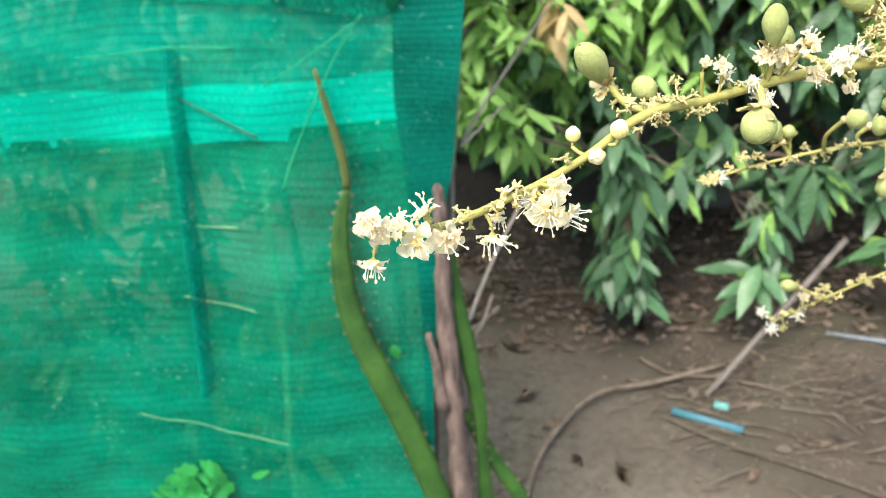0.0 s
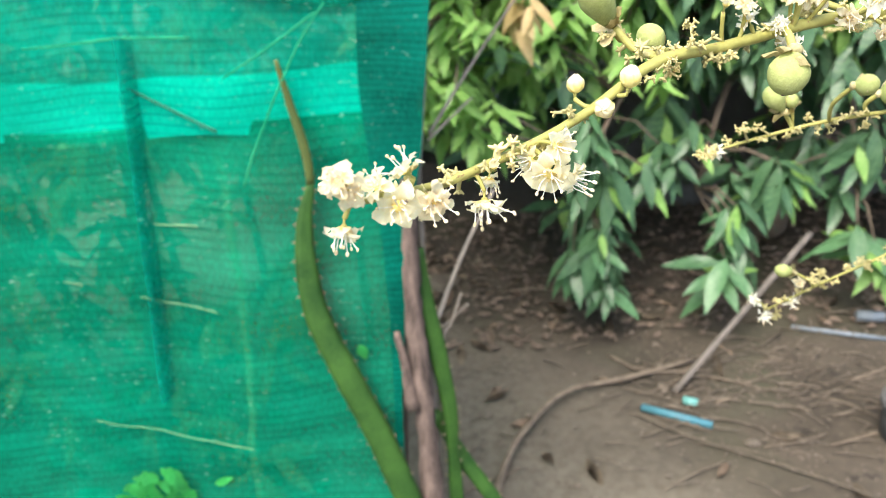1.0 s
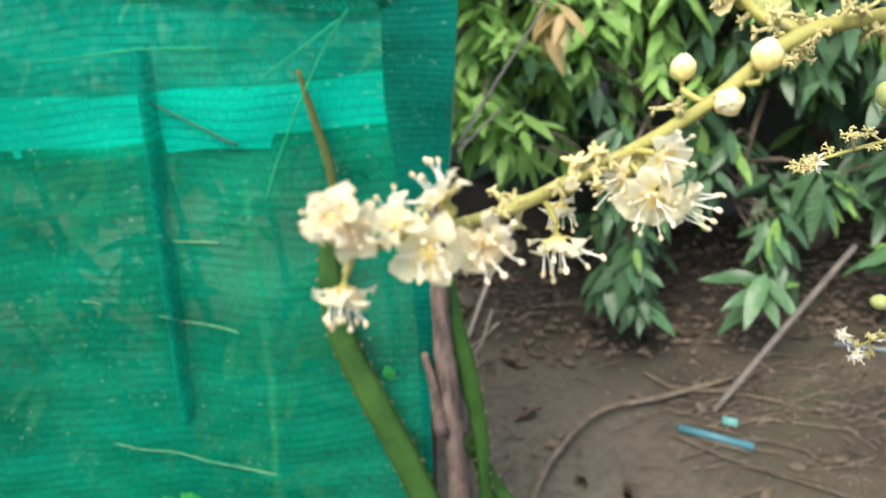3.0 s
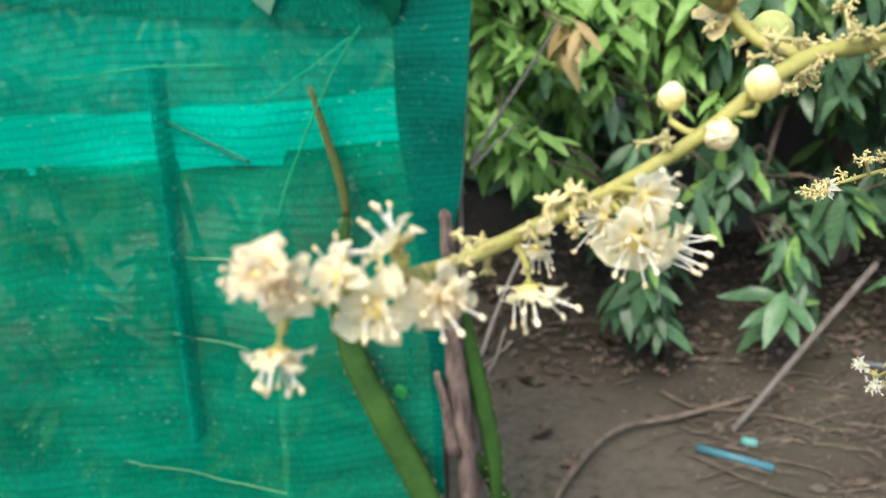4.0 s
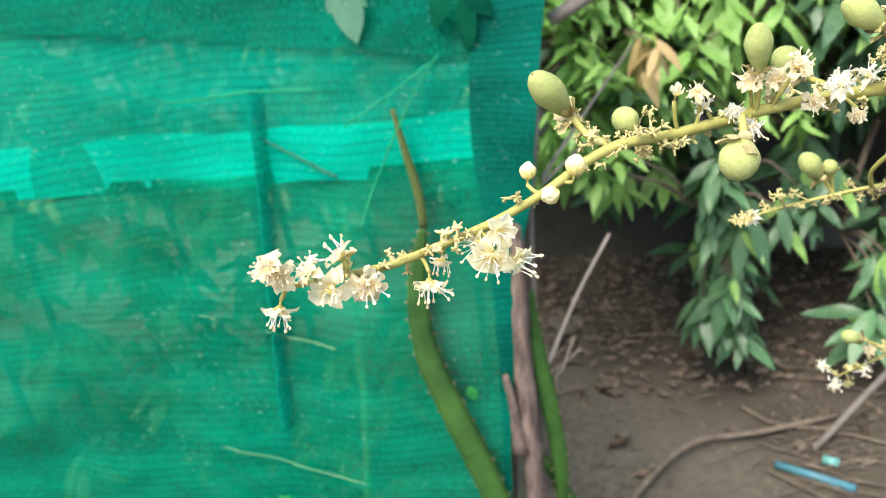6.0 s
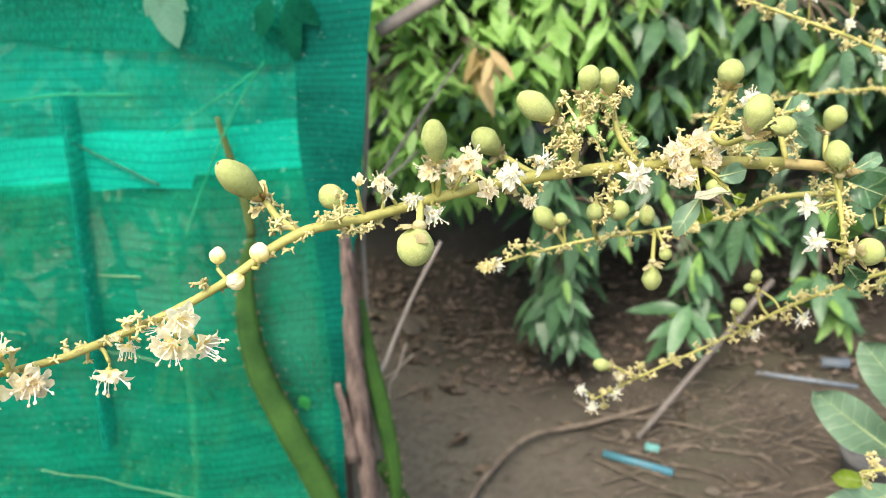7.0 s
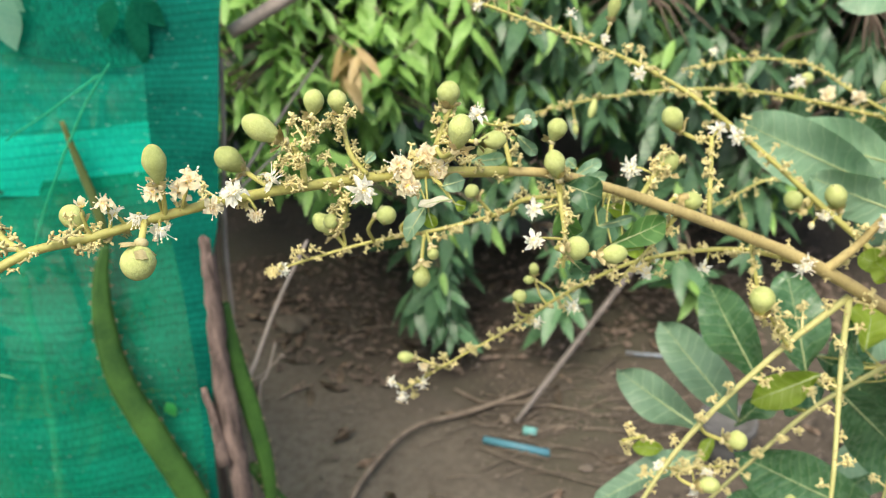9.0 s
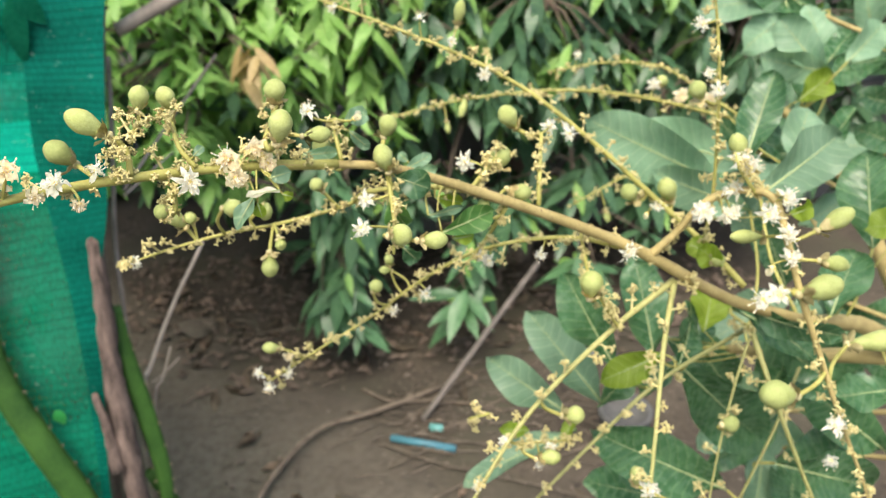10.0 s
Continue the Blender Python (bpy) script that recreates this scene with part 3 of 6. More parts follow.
stick("fence_pole", [*behind(NETPOLE, 1.07), (-0.6, 0.99, 0)], 0.0175, DARK_POLE, "dark upright bamboo pole seen through the shade cloth", "pole")
stick("fence_post", [(-0.035, 1.262, 1.3), (-0.115, 1.16, 0.75), (-0.16, 1.03, 0)], 0.011, POST_WOOD, "wooden post behind the hem of the cloth", "post")
stick("cross_pole", [*POLE, (0.9, 1.6, 1.68)], 0.011, REED, "weathered grey wooden pole across the fence corner", "pole")
CLIMB = Vector((-0.4, 1.05, 0))
climber = thing("climbing_vine", "thin green vine stems and leaves climbing behind the shade cloth", "vine", CLIMB)
# stems in front of the cloth are tinted as if seen through it
for pts, rad, mat in ((behind(VINE_A, 1.06) + behind(VINE_B, 1.03) + [(-0.4, 1.03, 0)], 0.0075, OLIVE), (behind(VINE_C, 0.985), 0.0017, CLIMBER), (behind(VINE_E, 0.985), 0.0017, CLIMBER), (behind(VINE_F, 0.985), 0.0014, CLIMBER), (VINE_G, 0.001, STRAW), (VINE_H, 0.0008, STRAW), (VINE_I, 0.0008, STRAW), (behind(VINE_D, 0.985), 0.0024, DARK_VINE)):
    line = smooth_line(pts, 8)
    line[:, 0] += [0.012 * noise.noise(Vector((p[2] * 11, p[0] * 4, 7))) for p in line]
    line[:, 2] += [0.008 * noise.noise(Vector((p[0] * 13, p[2] * 3, 2))) for p in line]
    bm = tube(bmesh.new(), line - np.array(CLIMB), rad * np.linspace(0.8, 1.2, len(line)), 6, 0.1, 3)
    part("vine_stem", bm, mat, climber)


def cloth_y(z):
    """How far out the cloth hangs at a height."""
    return 1.1 + 0.2 * (z - 0.7)


def vine_leaf(at, d, up, length, width, mat, seed, label=""):
    bm = blade(length, width, 0.15, 0.1, 0.4, 8, 2, 0.0004, 0.06, seed)
    part("vine_leaf", bm, mat, climber, label, Matrix.Translation(Vector(at) - CLIMB) @ turned(d, up).to_4x4())


# low weeds pressed to the foot of the cloth
for k in range(34):
    x, z = VINE_LEAVES[0][0] + rng.gauss(-0.02, 0.045), VINE_LEAVES[0][2] + rng.gauss(0.035, 0.024)
    d = (rng.uniform(-1, 1), rng.uniform(-0.3, 0.1), rng.uniform(-1.0, 0.6))
    vine_leaf((x, cloth_y(z) - rng.uniform(0.004, 0.022), z), d, (rng.uniform(-0.4, 0.4), -1, 0.4), rng.uniform(0.025, 0.05), rng.uniform(0.014, 0.026), WEED, k)
# a pale leaf and dark hanging leaves toned as through cloth; loose sprays behind
for d, n in (((0.1, -0.14, -1), 0.09), ((-0.55, -0.14, -0.8), 0.05), ((0.7, -0.14, -0.75), 0.05)):
    vine_leaf((VINE_LEAVES[1][0], 1.203, VINE_LEAVES[1][2]), d, (0, -1, 0.14), n, n * 0.55, PALE_LOBE, 0, "pale grey-green lobe of a vine leaf")
vine_leaf(NET_SPOT[0], (0.3, -0.2, -1), (0, -1, 0.3), 0.03, 0.019, WEED, 29)
for k, (dx, d, n) in enumerate(((-0.025, (-0.5, -0.2, -1), 0.06), (0.0, (0.0, -0.2, -1), 0.1), (0.004, (0.7, -0.2, -0.8), 0.055))):
    vine_leaf((VINE_LEAVES[2][0] + dx, cloth_y(VINE_LEAVES[2][2]) - 0.022, VINE_LEAVES[2][2] + 0.01), d, (0.2 * k - 0.3, -1, 0.2), n, 0.032, HANGING, 40 + k, "vine leaf toned dark, as a shadow through the cloth")
for k in range(40, 150):
    x, z = rng.uniform(-0.95, -0.15), rng.uniform(1.2, 1.6) if k < 95 else rng.uniform(0.35, 0.75)
    if k >= 95:
        x = rng.uniform(-0.8, -0.3)
    d = (rng.uniform(-1, 1), rng.uniform(-0.3, 0.3), rng.uniform(-1.0, 0.5))
    vine_leaf((x, cloth_y(z) + rng.uniform(0.03, 0.12), z), d, (rng.uniform(-0.5, 0.5), -1, rng.uniform(0, 0.8)), rng.uniform(0.03, 0.07), rng.uniform(0.012, 0.03), (WEED, SHADED)[k % 2], 80 + k)


# ---- cactus stems, post and dry reeds at the end of the net ----
def cactus(pts, widths, label, tip=0):
    """A three-ribbed climbing cactus stem with spine cushions along its ribs; tip: how many of the first points are dried."""
    pts = to_ground(pts)
    base = Vector(pts[-1])
    plant = thing("climbing_cactus", label, "cactus", base, "climbing cactus stems")
    line = smooth_line([Vector(p) - base for p in pts], 6)
    rad = np.interp(np.linspace(0, 1, len(line)), np.linspace(0, 1, len(widths)), widths)
    cut = tip * 6
    part("stem", tube(bmesh.new(), line[cut:], rad[cut:], 24, 0.02, 2, 3, 0.14), CACTUS, plant)
    if tip:
        part("dried_tip", tube(bmesh.new(), line[: cut + 1], rad[: cut + 1], 12, 0.04, 2, 3, 0.25), CACTUS_DRY, plant, "dry brown stem tip")
    me = None
    for i in range(max(2, cut + 1), len(line) - 1, 2):
        a = Vector(line[i + 1] - line[i - 1]).normalized()
        out = a.cross(Vector((0, -1, 0.1))).normalized()
        for s in (-1, 1):
            if me is None:
                bm = bmesh.new()
                ball(bm, (0, 0, 0), 0.0028, (1, 1, 0.8), 6)
                for k in range(3):
                    e = Vector((math.cos(k * 2.1), math.sin(k * 2.1), 1.6)).normalized() * 0.006
                    tube(bm, [(0, 0, 0), e * 0.6, e], [0.0005, 0.0004, 0.0001], 4)
                me = mesh_of("areole", bm, SPINE)
            part("areole", me, SPINE, plant, "", Matrix.Translation(Vector(line[i]) + out * s * rad[i] * 1.08) @ stand(out * s).to_4x4())
    return plant


cactus(CACTUS_A, (0.003, 0.0055, 0.0065, 0.006, 0.0115, 0.0165, 0.019, 0.021, 0.021, 0.021, 0.02), "long arching green cactus stem with a dried brown tip", 3)
cactus(CACTUS_B, (0.006, 0.013, 0.015, 0.013, 0.01, 0.013, 0.014), "upright dark green cactus stem beside the post")
cactus(CACTUS_C, (0.01, 0.013, 0.013, 0.014, 0.014), "low green cactus stem leaning from the post")


def build_post():
    pts = to_ground(POST)
    base = Vector(pts[-1])
    ob = thing("wooden_post", "weathered brown split wooden post with a broken stub", "post", base)
    line = smooth_line([Vector(p) - base for p in pts], 8)
    part("trunk", tube(bmesh.new(), line, np.concatenate([[0.003, 0.009], np.linspace(0.0108, 0.021, len(line) - 2)]), 14, 0.2, 5), POST_WOOD, ob)
    stub = smooth_line([Vector(p) - base for p in STUB], 5)
    part("broken_stub", tube(bmesh.new(), stub, np.linspace(0.005, 0.012, len(stub)), 8, 0.2, 6), POST_WOOD, ob)


build_post()
shrub = thing("dry_shrub", "dry leafless grey shrub stems at the fence corner", "dry shrub", (-0.07, 1.1, 0))
for name, pts, rad in (("stem", [*REED_A, (-0.075, 1.12, 0.3), (-0.07, 1.1, 0.0)], 0.005), ("stem", [*REED_C, (-0.075, 1.13, 0.35), (-0.068, 1.1, 0.0)], 0.0042), ("twig", REED_B, 0.0028), ("twig", REED_F, 0.0022), ("twig", [*REED_D, (-0.07, 1.14, 0.45)], 0.0026), ("twig", REED_E, 0.002)):
    line = smooth_line(pts, 6) - np.array((-0.07, 1.1, 0))
    part(name, tube(bmesh.new(), line, np.linspace(rad * 0.8, rad * 1.2, len(line)), 6, 0.08, 4), REED, shrub)


# ---- things on the ground ----
def pipe(name, a, b, radius, mat, label, category, wall=0.25):
    """An open length of pipe lying from a to b."""
    a, b = Vector(a), Vector(b)
    bm, rings = bmesh.new(), []
    turn = stand(b - a)
    for d, r in ((0, radius * (1 - wall)), (0, radius), ((b - a).length, radius), ((b - a).length, radius * (1 - wall)), (0.004, radius * (1 - wall))):
        rings.append([bm.verts.new(a + turn @ Vector((math.cos(k * math.tau / 14) * r, math.sin(k * math.tau / 14) * r, d))) for k in range(14)])
    for p, q in zip(rings, rings[1:]):
        for k in range(14):
            bm.faces.new((p[k], p[(k + 1) % 14], q[(k + 1) % 14], q[k])).smooth = True
    bmesh.ops.recalc_face_normals(bm, faces=bm.faces[:])
    return solid(name, bm, mat, label, category)


pipe("plastic_pipe", *PIPE, 0.0105, PLASTIC, "short cut length of blue plastic pipe on soil", "pipe")
pipe("pipe_socket", *CAP, 0.012, TEAL, "small turquoise plastic pipe socket on soil", "pipe fitting")
pipe("plastic_conduit", *PIPE2, 0.007, FADED_BLUE, "thin faded blue plastic conduit lying on soil", "pipe")
pipe("plastic_offcut", *PIPE3, 0.017, FADED_BLUE, "pale blue plastic pipe offcut on soil", "pipe")
stick("leaning_stick", SLOPE_STICK, 0.0085, GREY_STICK, "straight grey stick leaning up from the soil", "stick", 1.1)
stick("fallen_branch", GROUND_TWIG, 0.01, TWIG, "curved dry fallen branch lying on bare soil", "branch", 0.7, 8, 0.12)


def build_pot():
    ob = thing("plant_pot", "weathered grey concrete plant pot on soil", "plant pot", POT[0])
    prof = [(0.0, 0.0), (0.058, 0.0), (0.064, 0.06), (0.068, 0.1), (0.075, 0.104), (0.075, 0.125), (0.062, 0.125), (0.06, 0.095), (0.0, 0.095)]
    bm, rings = bmesh.new(), []
    for r, z in prof:
        rings.append([bm.verts.new((max(r, 0.001) * math.cos(k * math.tau / 28), max(r, 0.001) * math.sin(k * math.tau / 28), z)) for k in range(28)])
    for p, q in zip(rings, rings[1:]):
        for k in range(28):
            bm.faces.new((p[k], p[(k + 1) % 28], q[(k + 1) % 28], q[k])).smooth = True
    bm.faces.new(rings[0][::-1])
    part("bowl", bm, CONCRETE, ob)


build_pot()
stick("fallen_branch", LITTER_TWIGS, 0.006, TWIG, "thin dry branch lying on bare soil", "branch", 0.6, 8, 0.12)
stick("fallen_branch", LITTER_TWIGS_B, 0.004, TWIG, "long straight dry stem lying on bare soil", "branch", 0.7, 8, 0.1)
for k in range(52):
    x, y = rng.uniform(-0.1, 1.5), rng.uniform(1.38, 2.6)
    if k < 34:
        x, y = rng.gauss(0.85, 0.2), rng.gauss(1.78, 0.13)
    a, n = rng.uniform(-0.6, 0.5) + (math.pi if k % 2 else 0), rng.uniform(0.04, 0.22)
    bow = rng.uniform(-0.16, 0.16)
    pts = [(x, y, 0.006), (x + n * 0.5 * math.cos(a), y + n * 0.5 * math.sin(a), 0.012), (x + n * math.cos(a + bow), y + n * math.sin(a + bow), 0.008)]
    stick("twig", pts, rng.uniform(0.0015, 0.0045), TWIG, "dry broken twig lying on bare soil", "twig", 0.6, 6, 0.15, "twigs on the soil")
dead = [mesh_of("dead_leaf", blade(rng.uniform(0.045, 0.09), rng.uniform(0.016, 0.03), -0.12 + 0.06 * k, 0.2, 0.45, 8, 2, 0.0006, 0.15, k, 0.8), LITTER) for k in range(5)]
for k in range(150):
    x, y = rng.uniform(-0.15, 1.6), rng.uniform(1.4, 2.9)
    if k > 60:
        x, y = rng.uniform(-0.25, 1.5), rng.uniform(2.1, 2.95)
    m = Matrix.Translation((x, y, 0.007)) @ Matrix.Rotation(rng.uniform(0, 6.3), 4, "Z") @ Matrix.Rotation(rng.uniform(-0.3, 0.3), 4, "Y")
    solid("dead_leaf", dead[k % 5], LITTER, "curled dry brown leaf on bare soil", "dead leaf", m, "dead leaves")
pebble_meshes = []
for k in range(4):
    bm = bmesh.new()
    bmesh.ops.create_icosphere(bm, subdivisions=2, radius=1)
    for v in bm.verts:
        v.co *= 1 + 0.35 * noise.noise(v.co * 1.3 + Vector((k * 5, 0, 0)))
        v.co.z *= 0.6
    pebble_meshes.append(mesh_of("pebble", bm, STONE))
for k in range(120):
    s = rng.choice((0.003, 0.004, 0.006, 0.009))
    m = Matrix.Translation((rng.uniform(-0.1, 1.5), rng.uniform(1.38, 2.7), s * 0.3)) @ Matrix.Rotation(rng.uniform(0, 6.3), 4, "Z") @ Matrix.Diagonal((s, s * rng.uniform(0.7, 1.3), s, 1))
    solid("pebble", pebble_meshes[k % 4], STONE, "small brown earth clod lying on the soil", "pebble", m, "pebbles")
for (x, y, _), s in zip(STONES, (0.065, 0.05, 0.02, 0.022, 0.016)):
    m = Matrix.Translation((x, y, s * 0.2)) @ Matrix.Rotation(x * 9, 4, "Z") @ Matrix.Diagonal((s, s * 0.6, s * 0.5, 1))
    solid("stone", pebble_meshes[0], STONE, "flat grey-brown stone half sunk in soil", "stone", m, "stones")


def build_litter():
    """Crumbs of dry leaves and thin straws strewn over the soil."""
    r, bm = random.Random(77), bmesh.new()
    for k in range(1100):
        x, y = r.uniform(-0.2, 1.8), r.uniform(1.36, 3.0)
        if k < 150:
            x, y = r.gauss(0.85, 0.22), r.gauss(1.8, 0.15)
        elif k < 600:
            y = r.uniform(2.1, 3.0)
        a, n = r.uniform(0, math.tau), r.uniform(0.003, 0.012)
        d, w = Vector((math.cos(a), math.sin(a), 0)), Vector((-math.sin(a), math.cos(a), 0)) * n * r.uniform(0.2, 0.5)
        at = Vector((x, y, 0.012 + 0.022 * min(0.3, noise.noise(Vector((x * 1.3, y * 1.3, 0))))))
        ends = [bm.verts.new(at - d * n + Vector((0, 0, r.uniform(-0.002, 0.005)))), bm.verts.new(at - w), bm.verts.new(at + d * n + Vector((0, 0, r.uniform(-0.002, 0.006)))), bm.verts.new(at + w)]
        top = bm.verts.new(at + Vector((0, 0, n * 0.25)))
        for i in range(4):
            bm.faces.new((ends[i], ends[(i + 1) % 4], top))
    for k in range(260):
        x, y = (r.gauss(0.86, 0.2), r.gauss(1.79, 0.12)) if k < 150 else (r.uniform(-0.1, 1.6), r.uniform(1.38, 2.6))
        a, n = r.gauss(0.0, 0.55), r.uniform(0.02, 0.11)
        d = Vector((math.cos(a), math.sin(a), 0)) * n
        at = Vector((x, y, 0.009))
        tube(bm, [at, at + d * 0.5 + Vector((r.uniform(-0.006, 0.006), r.uniform(-0.006, 0.006), r.uniform(0, 0.008))), at + d], [0.0022, 0.002, 0.0012], 4, 0.2, k)
    mould = bmesh.new()
    for k in range(1700):
        x, y = r.uniform(-0.35, 2.0), 2.0 + 0.95 * r.random() ** 0.8
        a, n = r.uniform(0, math.tau), r.uniform(0.006, 0.026)
        d, w = Vector((math.cos(a), math.sin(a), 0)) * n, Vector((-math.sin(a), math.cos(a), 0)) * n * r.uniform(0.3, 0.8)
        at = Vector((x, y, 0.01 + 0.022 * min(0.3, noise.noise(Vector((x * 1.3, y * 1.3, 0))))))
        rim = [mould.verts.new(at + v + Vector((0, 0, r.uniform(-0.004, 0.005)))) for v in (-d, -w, d, w)]
        top = mould.verts.new(at + Vector((0, 0, n * r.uniform(0.2, 0.6))))
        for i in range(4):
            mould.faces.new((rim[i], rim[(i + 1) % 4], top))
    solid("leaf_mould", mould, MOULD, "dark rotting leaves and clods under the mango tree", "leaf mould", kind="stuff")
    solid("leaf_litter", bm, LITTER_FINE, "crumbs of dry leaves and straws strewn on bare soil", "leaf litter", kind="stuff")


build_litter()

# ---- mango tree behind ----
TRUNK = Vector((1.15, 2.72, 0))
mango = thing("mango_tree", "bushy mango tree with drooping glossy green leaves", "tree", TRUNK)


def mango_part(name, bm, mat, label=""):
    return part(name, bm, mat, mango, label)


def local(p):
    return Vector(p) - TRUNK


mango_part("trunk", tube(bmesh.new(), smooth_line([(0, 0, -0.02), (0.02, -0.02, 0.3), (-0.03, 0.02, 0.75), (0.05, 0.0, 1.4), (0.0, 0.1, 2.3)], 8), np.linspace(0.075, 0.03, 33), 12, 0.08, 3), TREE_BARK)
LIMB_ENDS = [(0.05, 2.4, 0.95), (0.36, 2.2, 0.5), (0.72, 2.25, 0.4), (1.2, 2.25, 0.4), (1.6, 2.35, 0.6), (0.55, 2.3, 1.05), (-0.2, 2.55, 1.2), (-0.7, 2.6, 1.5), (1.05, 2.3, 1.1), (1.9, 2.5, 1.0), (0.3, 2.5, 1.5), (1.3, 2.5, 1.6)]
limb_nodes = []
for e in LIMB_ENDS:
    e = Vector(e)
    z0 = min(e.z * 0.8 + 0.25, 1.7)
    pts = [(0, 0, z0 - 0.1), (local(e) * 0.35).to_tuple()[:2] + (z0 + 0.22,), (local(e) * 0.75).to_tuple()[:2] + (max(z0, e.z) + 0.12,), tuple(local(e))]
    line = smooth_line(pts, 6)
    limb_nodes += [Vector(p) for p in line[6:]]
    mango_part("limb", tube(bmesh.new(), line, np.linspace(0.02, 0.006, len(line)), 8, 0.08, 2), TREE_BARK)


def lance(seed, length=0.14, width=0.034, bend=0.18):
    return blade(length, width, bend, 0.12, 0.42, 9, 2, 0.0, 0.05, seed, 1.0)


def mango_leaf_meshes(mat, name, count):
    return [mesh_of(name, lance(k, 0.13 + 0.011 * k, 0.037 + 0.003 * k, 0.1 + 0.05 * (k % 3)), mat) for k in range(count)]


KINDS = {"old": mango_leaf_meshes(MANGO, "leaf", 6), "new": mango_leaf_meshes(MANGO_NEW, "leaf", 4), "dry": mango_leaf_meshes(MANGO_DRY, "leaf", 3)}
leaf_rows, twig_ends = [], []


def whorl(at, n, kind, droop, size=1.0, r=rng):
    """Notes the leaves of one shoot: they fan out round its tip and hang."""
    twig_ends.append(Vector(at))
    a0 = r.uniform(0, 6.3)
    for k in range(n):
        a = a0 + k * 2.4 + r.uniform(-0.3, 0.3)
        e = -droop + r.uniform(-0.35, 0.45)
        d = Vector((math.cos(a) * math.cos(e), math.sin(a) * math.cos(e), math.sin(e)))
        up = Vector((math.cos(a) * 0.5, math.sin(a) * 0.5, 1.0)) + Vector((r.uniform(-0.4, 0.4), r.uniform(-0.7, 0.1), 0))
        base = Vector(at) + Vector((r.uniform(-0.012, 0.012), r.uniform(-0.012, 0.012), -0.008 * k + 0.02))
        s = size * r.uniform(0.8, 1.15)
        leaf_rows.append((kind if r.random() > 0.06 else "new", r.randrange(6), Matrix.Translation(base) @ turned(d, up).to_4x4() @ Matrix.Diagonal((s, s, s, 1))))


def floor_of(x):
    """The height of the canopy's lower edge along the front of the tree."""
    return float(np.interp(x, (-0.3, 0.22, 0.3, 0.46, 0.54, 0.75, 1.0, 1.2, 2.2), (0.48, 0.45, 0.14, 0.14, 0.32, 0.24, 0.26, 0.22, 0.24)))


# single shoots that stand out at the front
for at, n, kind, droop, size in (((0.167, 2.02, 1.04), 8, "dry", 1.0, 0.8), ((0.19, 2.0, 1.05), 7, "dry", 0.8, 0.7), ((0.38, 2.06, 0.38), 11, "old", 0.9, 1.0), ((0.42, 2.04, 0.22), 9, "old", 0.9, 0.8), ((0.32, 2.08, 0.3), 9, "old", 1.0, 0.9),
                                 ((0.76, 2.04, 0.26), 12, "old", 0.35, 0.95), ((0.8, 2.08, 0.3), 8, "old", 0.7, 0.95), ((1.16, 2.1, 0.3), 12, "old", 0.3, 1.05), ((1.22, 2.08, 0.24), 9, "new", 0.5, 0.9),
                                 ((0.42, 2.1, 0.55), 10, "old", 0.9, 1.0), ((0.3, 2.18, 0.98), 9, "new", 0.6, 0.95), ((0.02, 2.2, 0.86), 9, "new", 0.6, 0.85), ((0.1, 2.2, 0.65), 9, "new", 0.7, 0.85), ((0.36, 2.12, 0.7), 9, "old", 0.8, 0.95)):
    whorl(at, n, kind, droop, size)
# a hanging bough with close-set shoots, and the fringe of the canopy
for k in range(11):
    u = k / 10
    whorl((0.35 + 0.06 * u + rng.uniform(-0.035, 0.035), 2.13 - 0.08 * u + rng.uniform(-0.03, 0.03), 0.68 - 0.46 * u), rng.randint(9, 12), "old", rng.uniform(0.7, 1.1), rng.uniform(0.55, 0.72))
for k in range(20):
    x = rng.uniform(0.46, 1.9)
    whorl((x, rng.uniform(2.08, 2.4), floor_of(x) + rng.uniform(0.12, 0.4)), rng.randint(9, 12), "old", rng.uniform(0.4, 1.0), rng.uniform(0.7, 0.95))
for k in range(250):
    x = rng.uniform(-0.12, 2.1)
    z = floor_of(x) + 0.14 + rng.random() * (1.2 - floor_of(x))
    y = 2.07 + 0.16 * z + rng.uniform(0, 0.3) + 0.05 * abs(x - 0.7)
    kind = "new" if (x < 0.35 and z > 0.6 and rng.random() < 0.65) or rng.random() < (0.07 if z < 0.72 else 0.68 if x < 0.7 else 0.3) else "old"
    if 0.5 < x < 1.3 and z < 0.8 and rng.random() < 0.6:
        continue
    whorl((x, y, z), rng.randint(8, 11), kind, rng.uniform(0.4, 1.1), rng.uniform(0.62, 0.95) if z > 0.7 else rng.uniform(0.8, 1.05))
# bright young shoots over the upper front and beside the cloth
for k in range(46):
    whorl((rng.uniform(-0.3, 0.12), rng.uniform(1.95, 2.2), rng.uniform(0.68, 1.3)), rng.randint(8, 11), "new", rng.uniform(0.2, 0.9), rng.uniform(0.5, 0.7))
for k in range(170):
    x, z = rng.uniform(-0.2, 1.3), rng.uniform(0.76, 1.5)
    far = x > 0.35
    whorl((x, 2.03 + 0.14 * z + rng.uniform(0, 0.2), z), rng.randint(8, 11), "new" if rng.random() < (0.28 if x > 0.7 else 0.62 if far else 0.8) else "old", rng.uniform(0.6, 1.2) if far else rng.uniform(0.3, 0.9), rng.uniform(0.65, 0.95) if far else rng.uniform(0.5, 0.75))
shown = list(leaf_rows[:300])
extra_from = 300
for k in range(330):
    x, z = rng.uniform(-0.05, 3.2), rng.uniform(0.4, 2.1)
    whorl((x, rng.uniform(2.5, 2.95), z), rng.randint(7, 10), "old", rng.uniform(0.4, 1.1), 1.0)
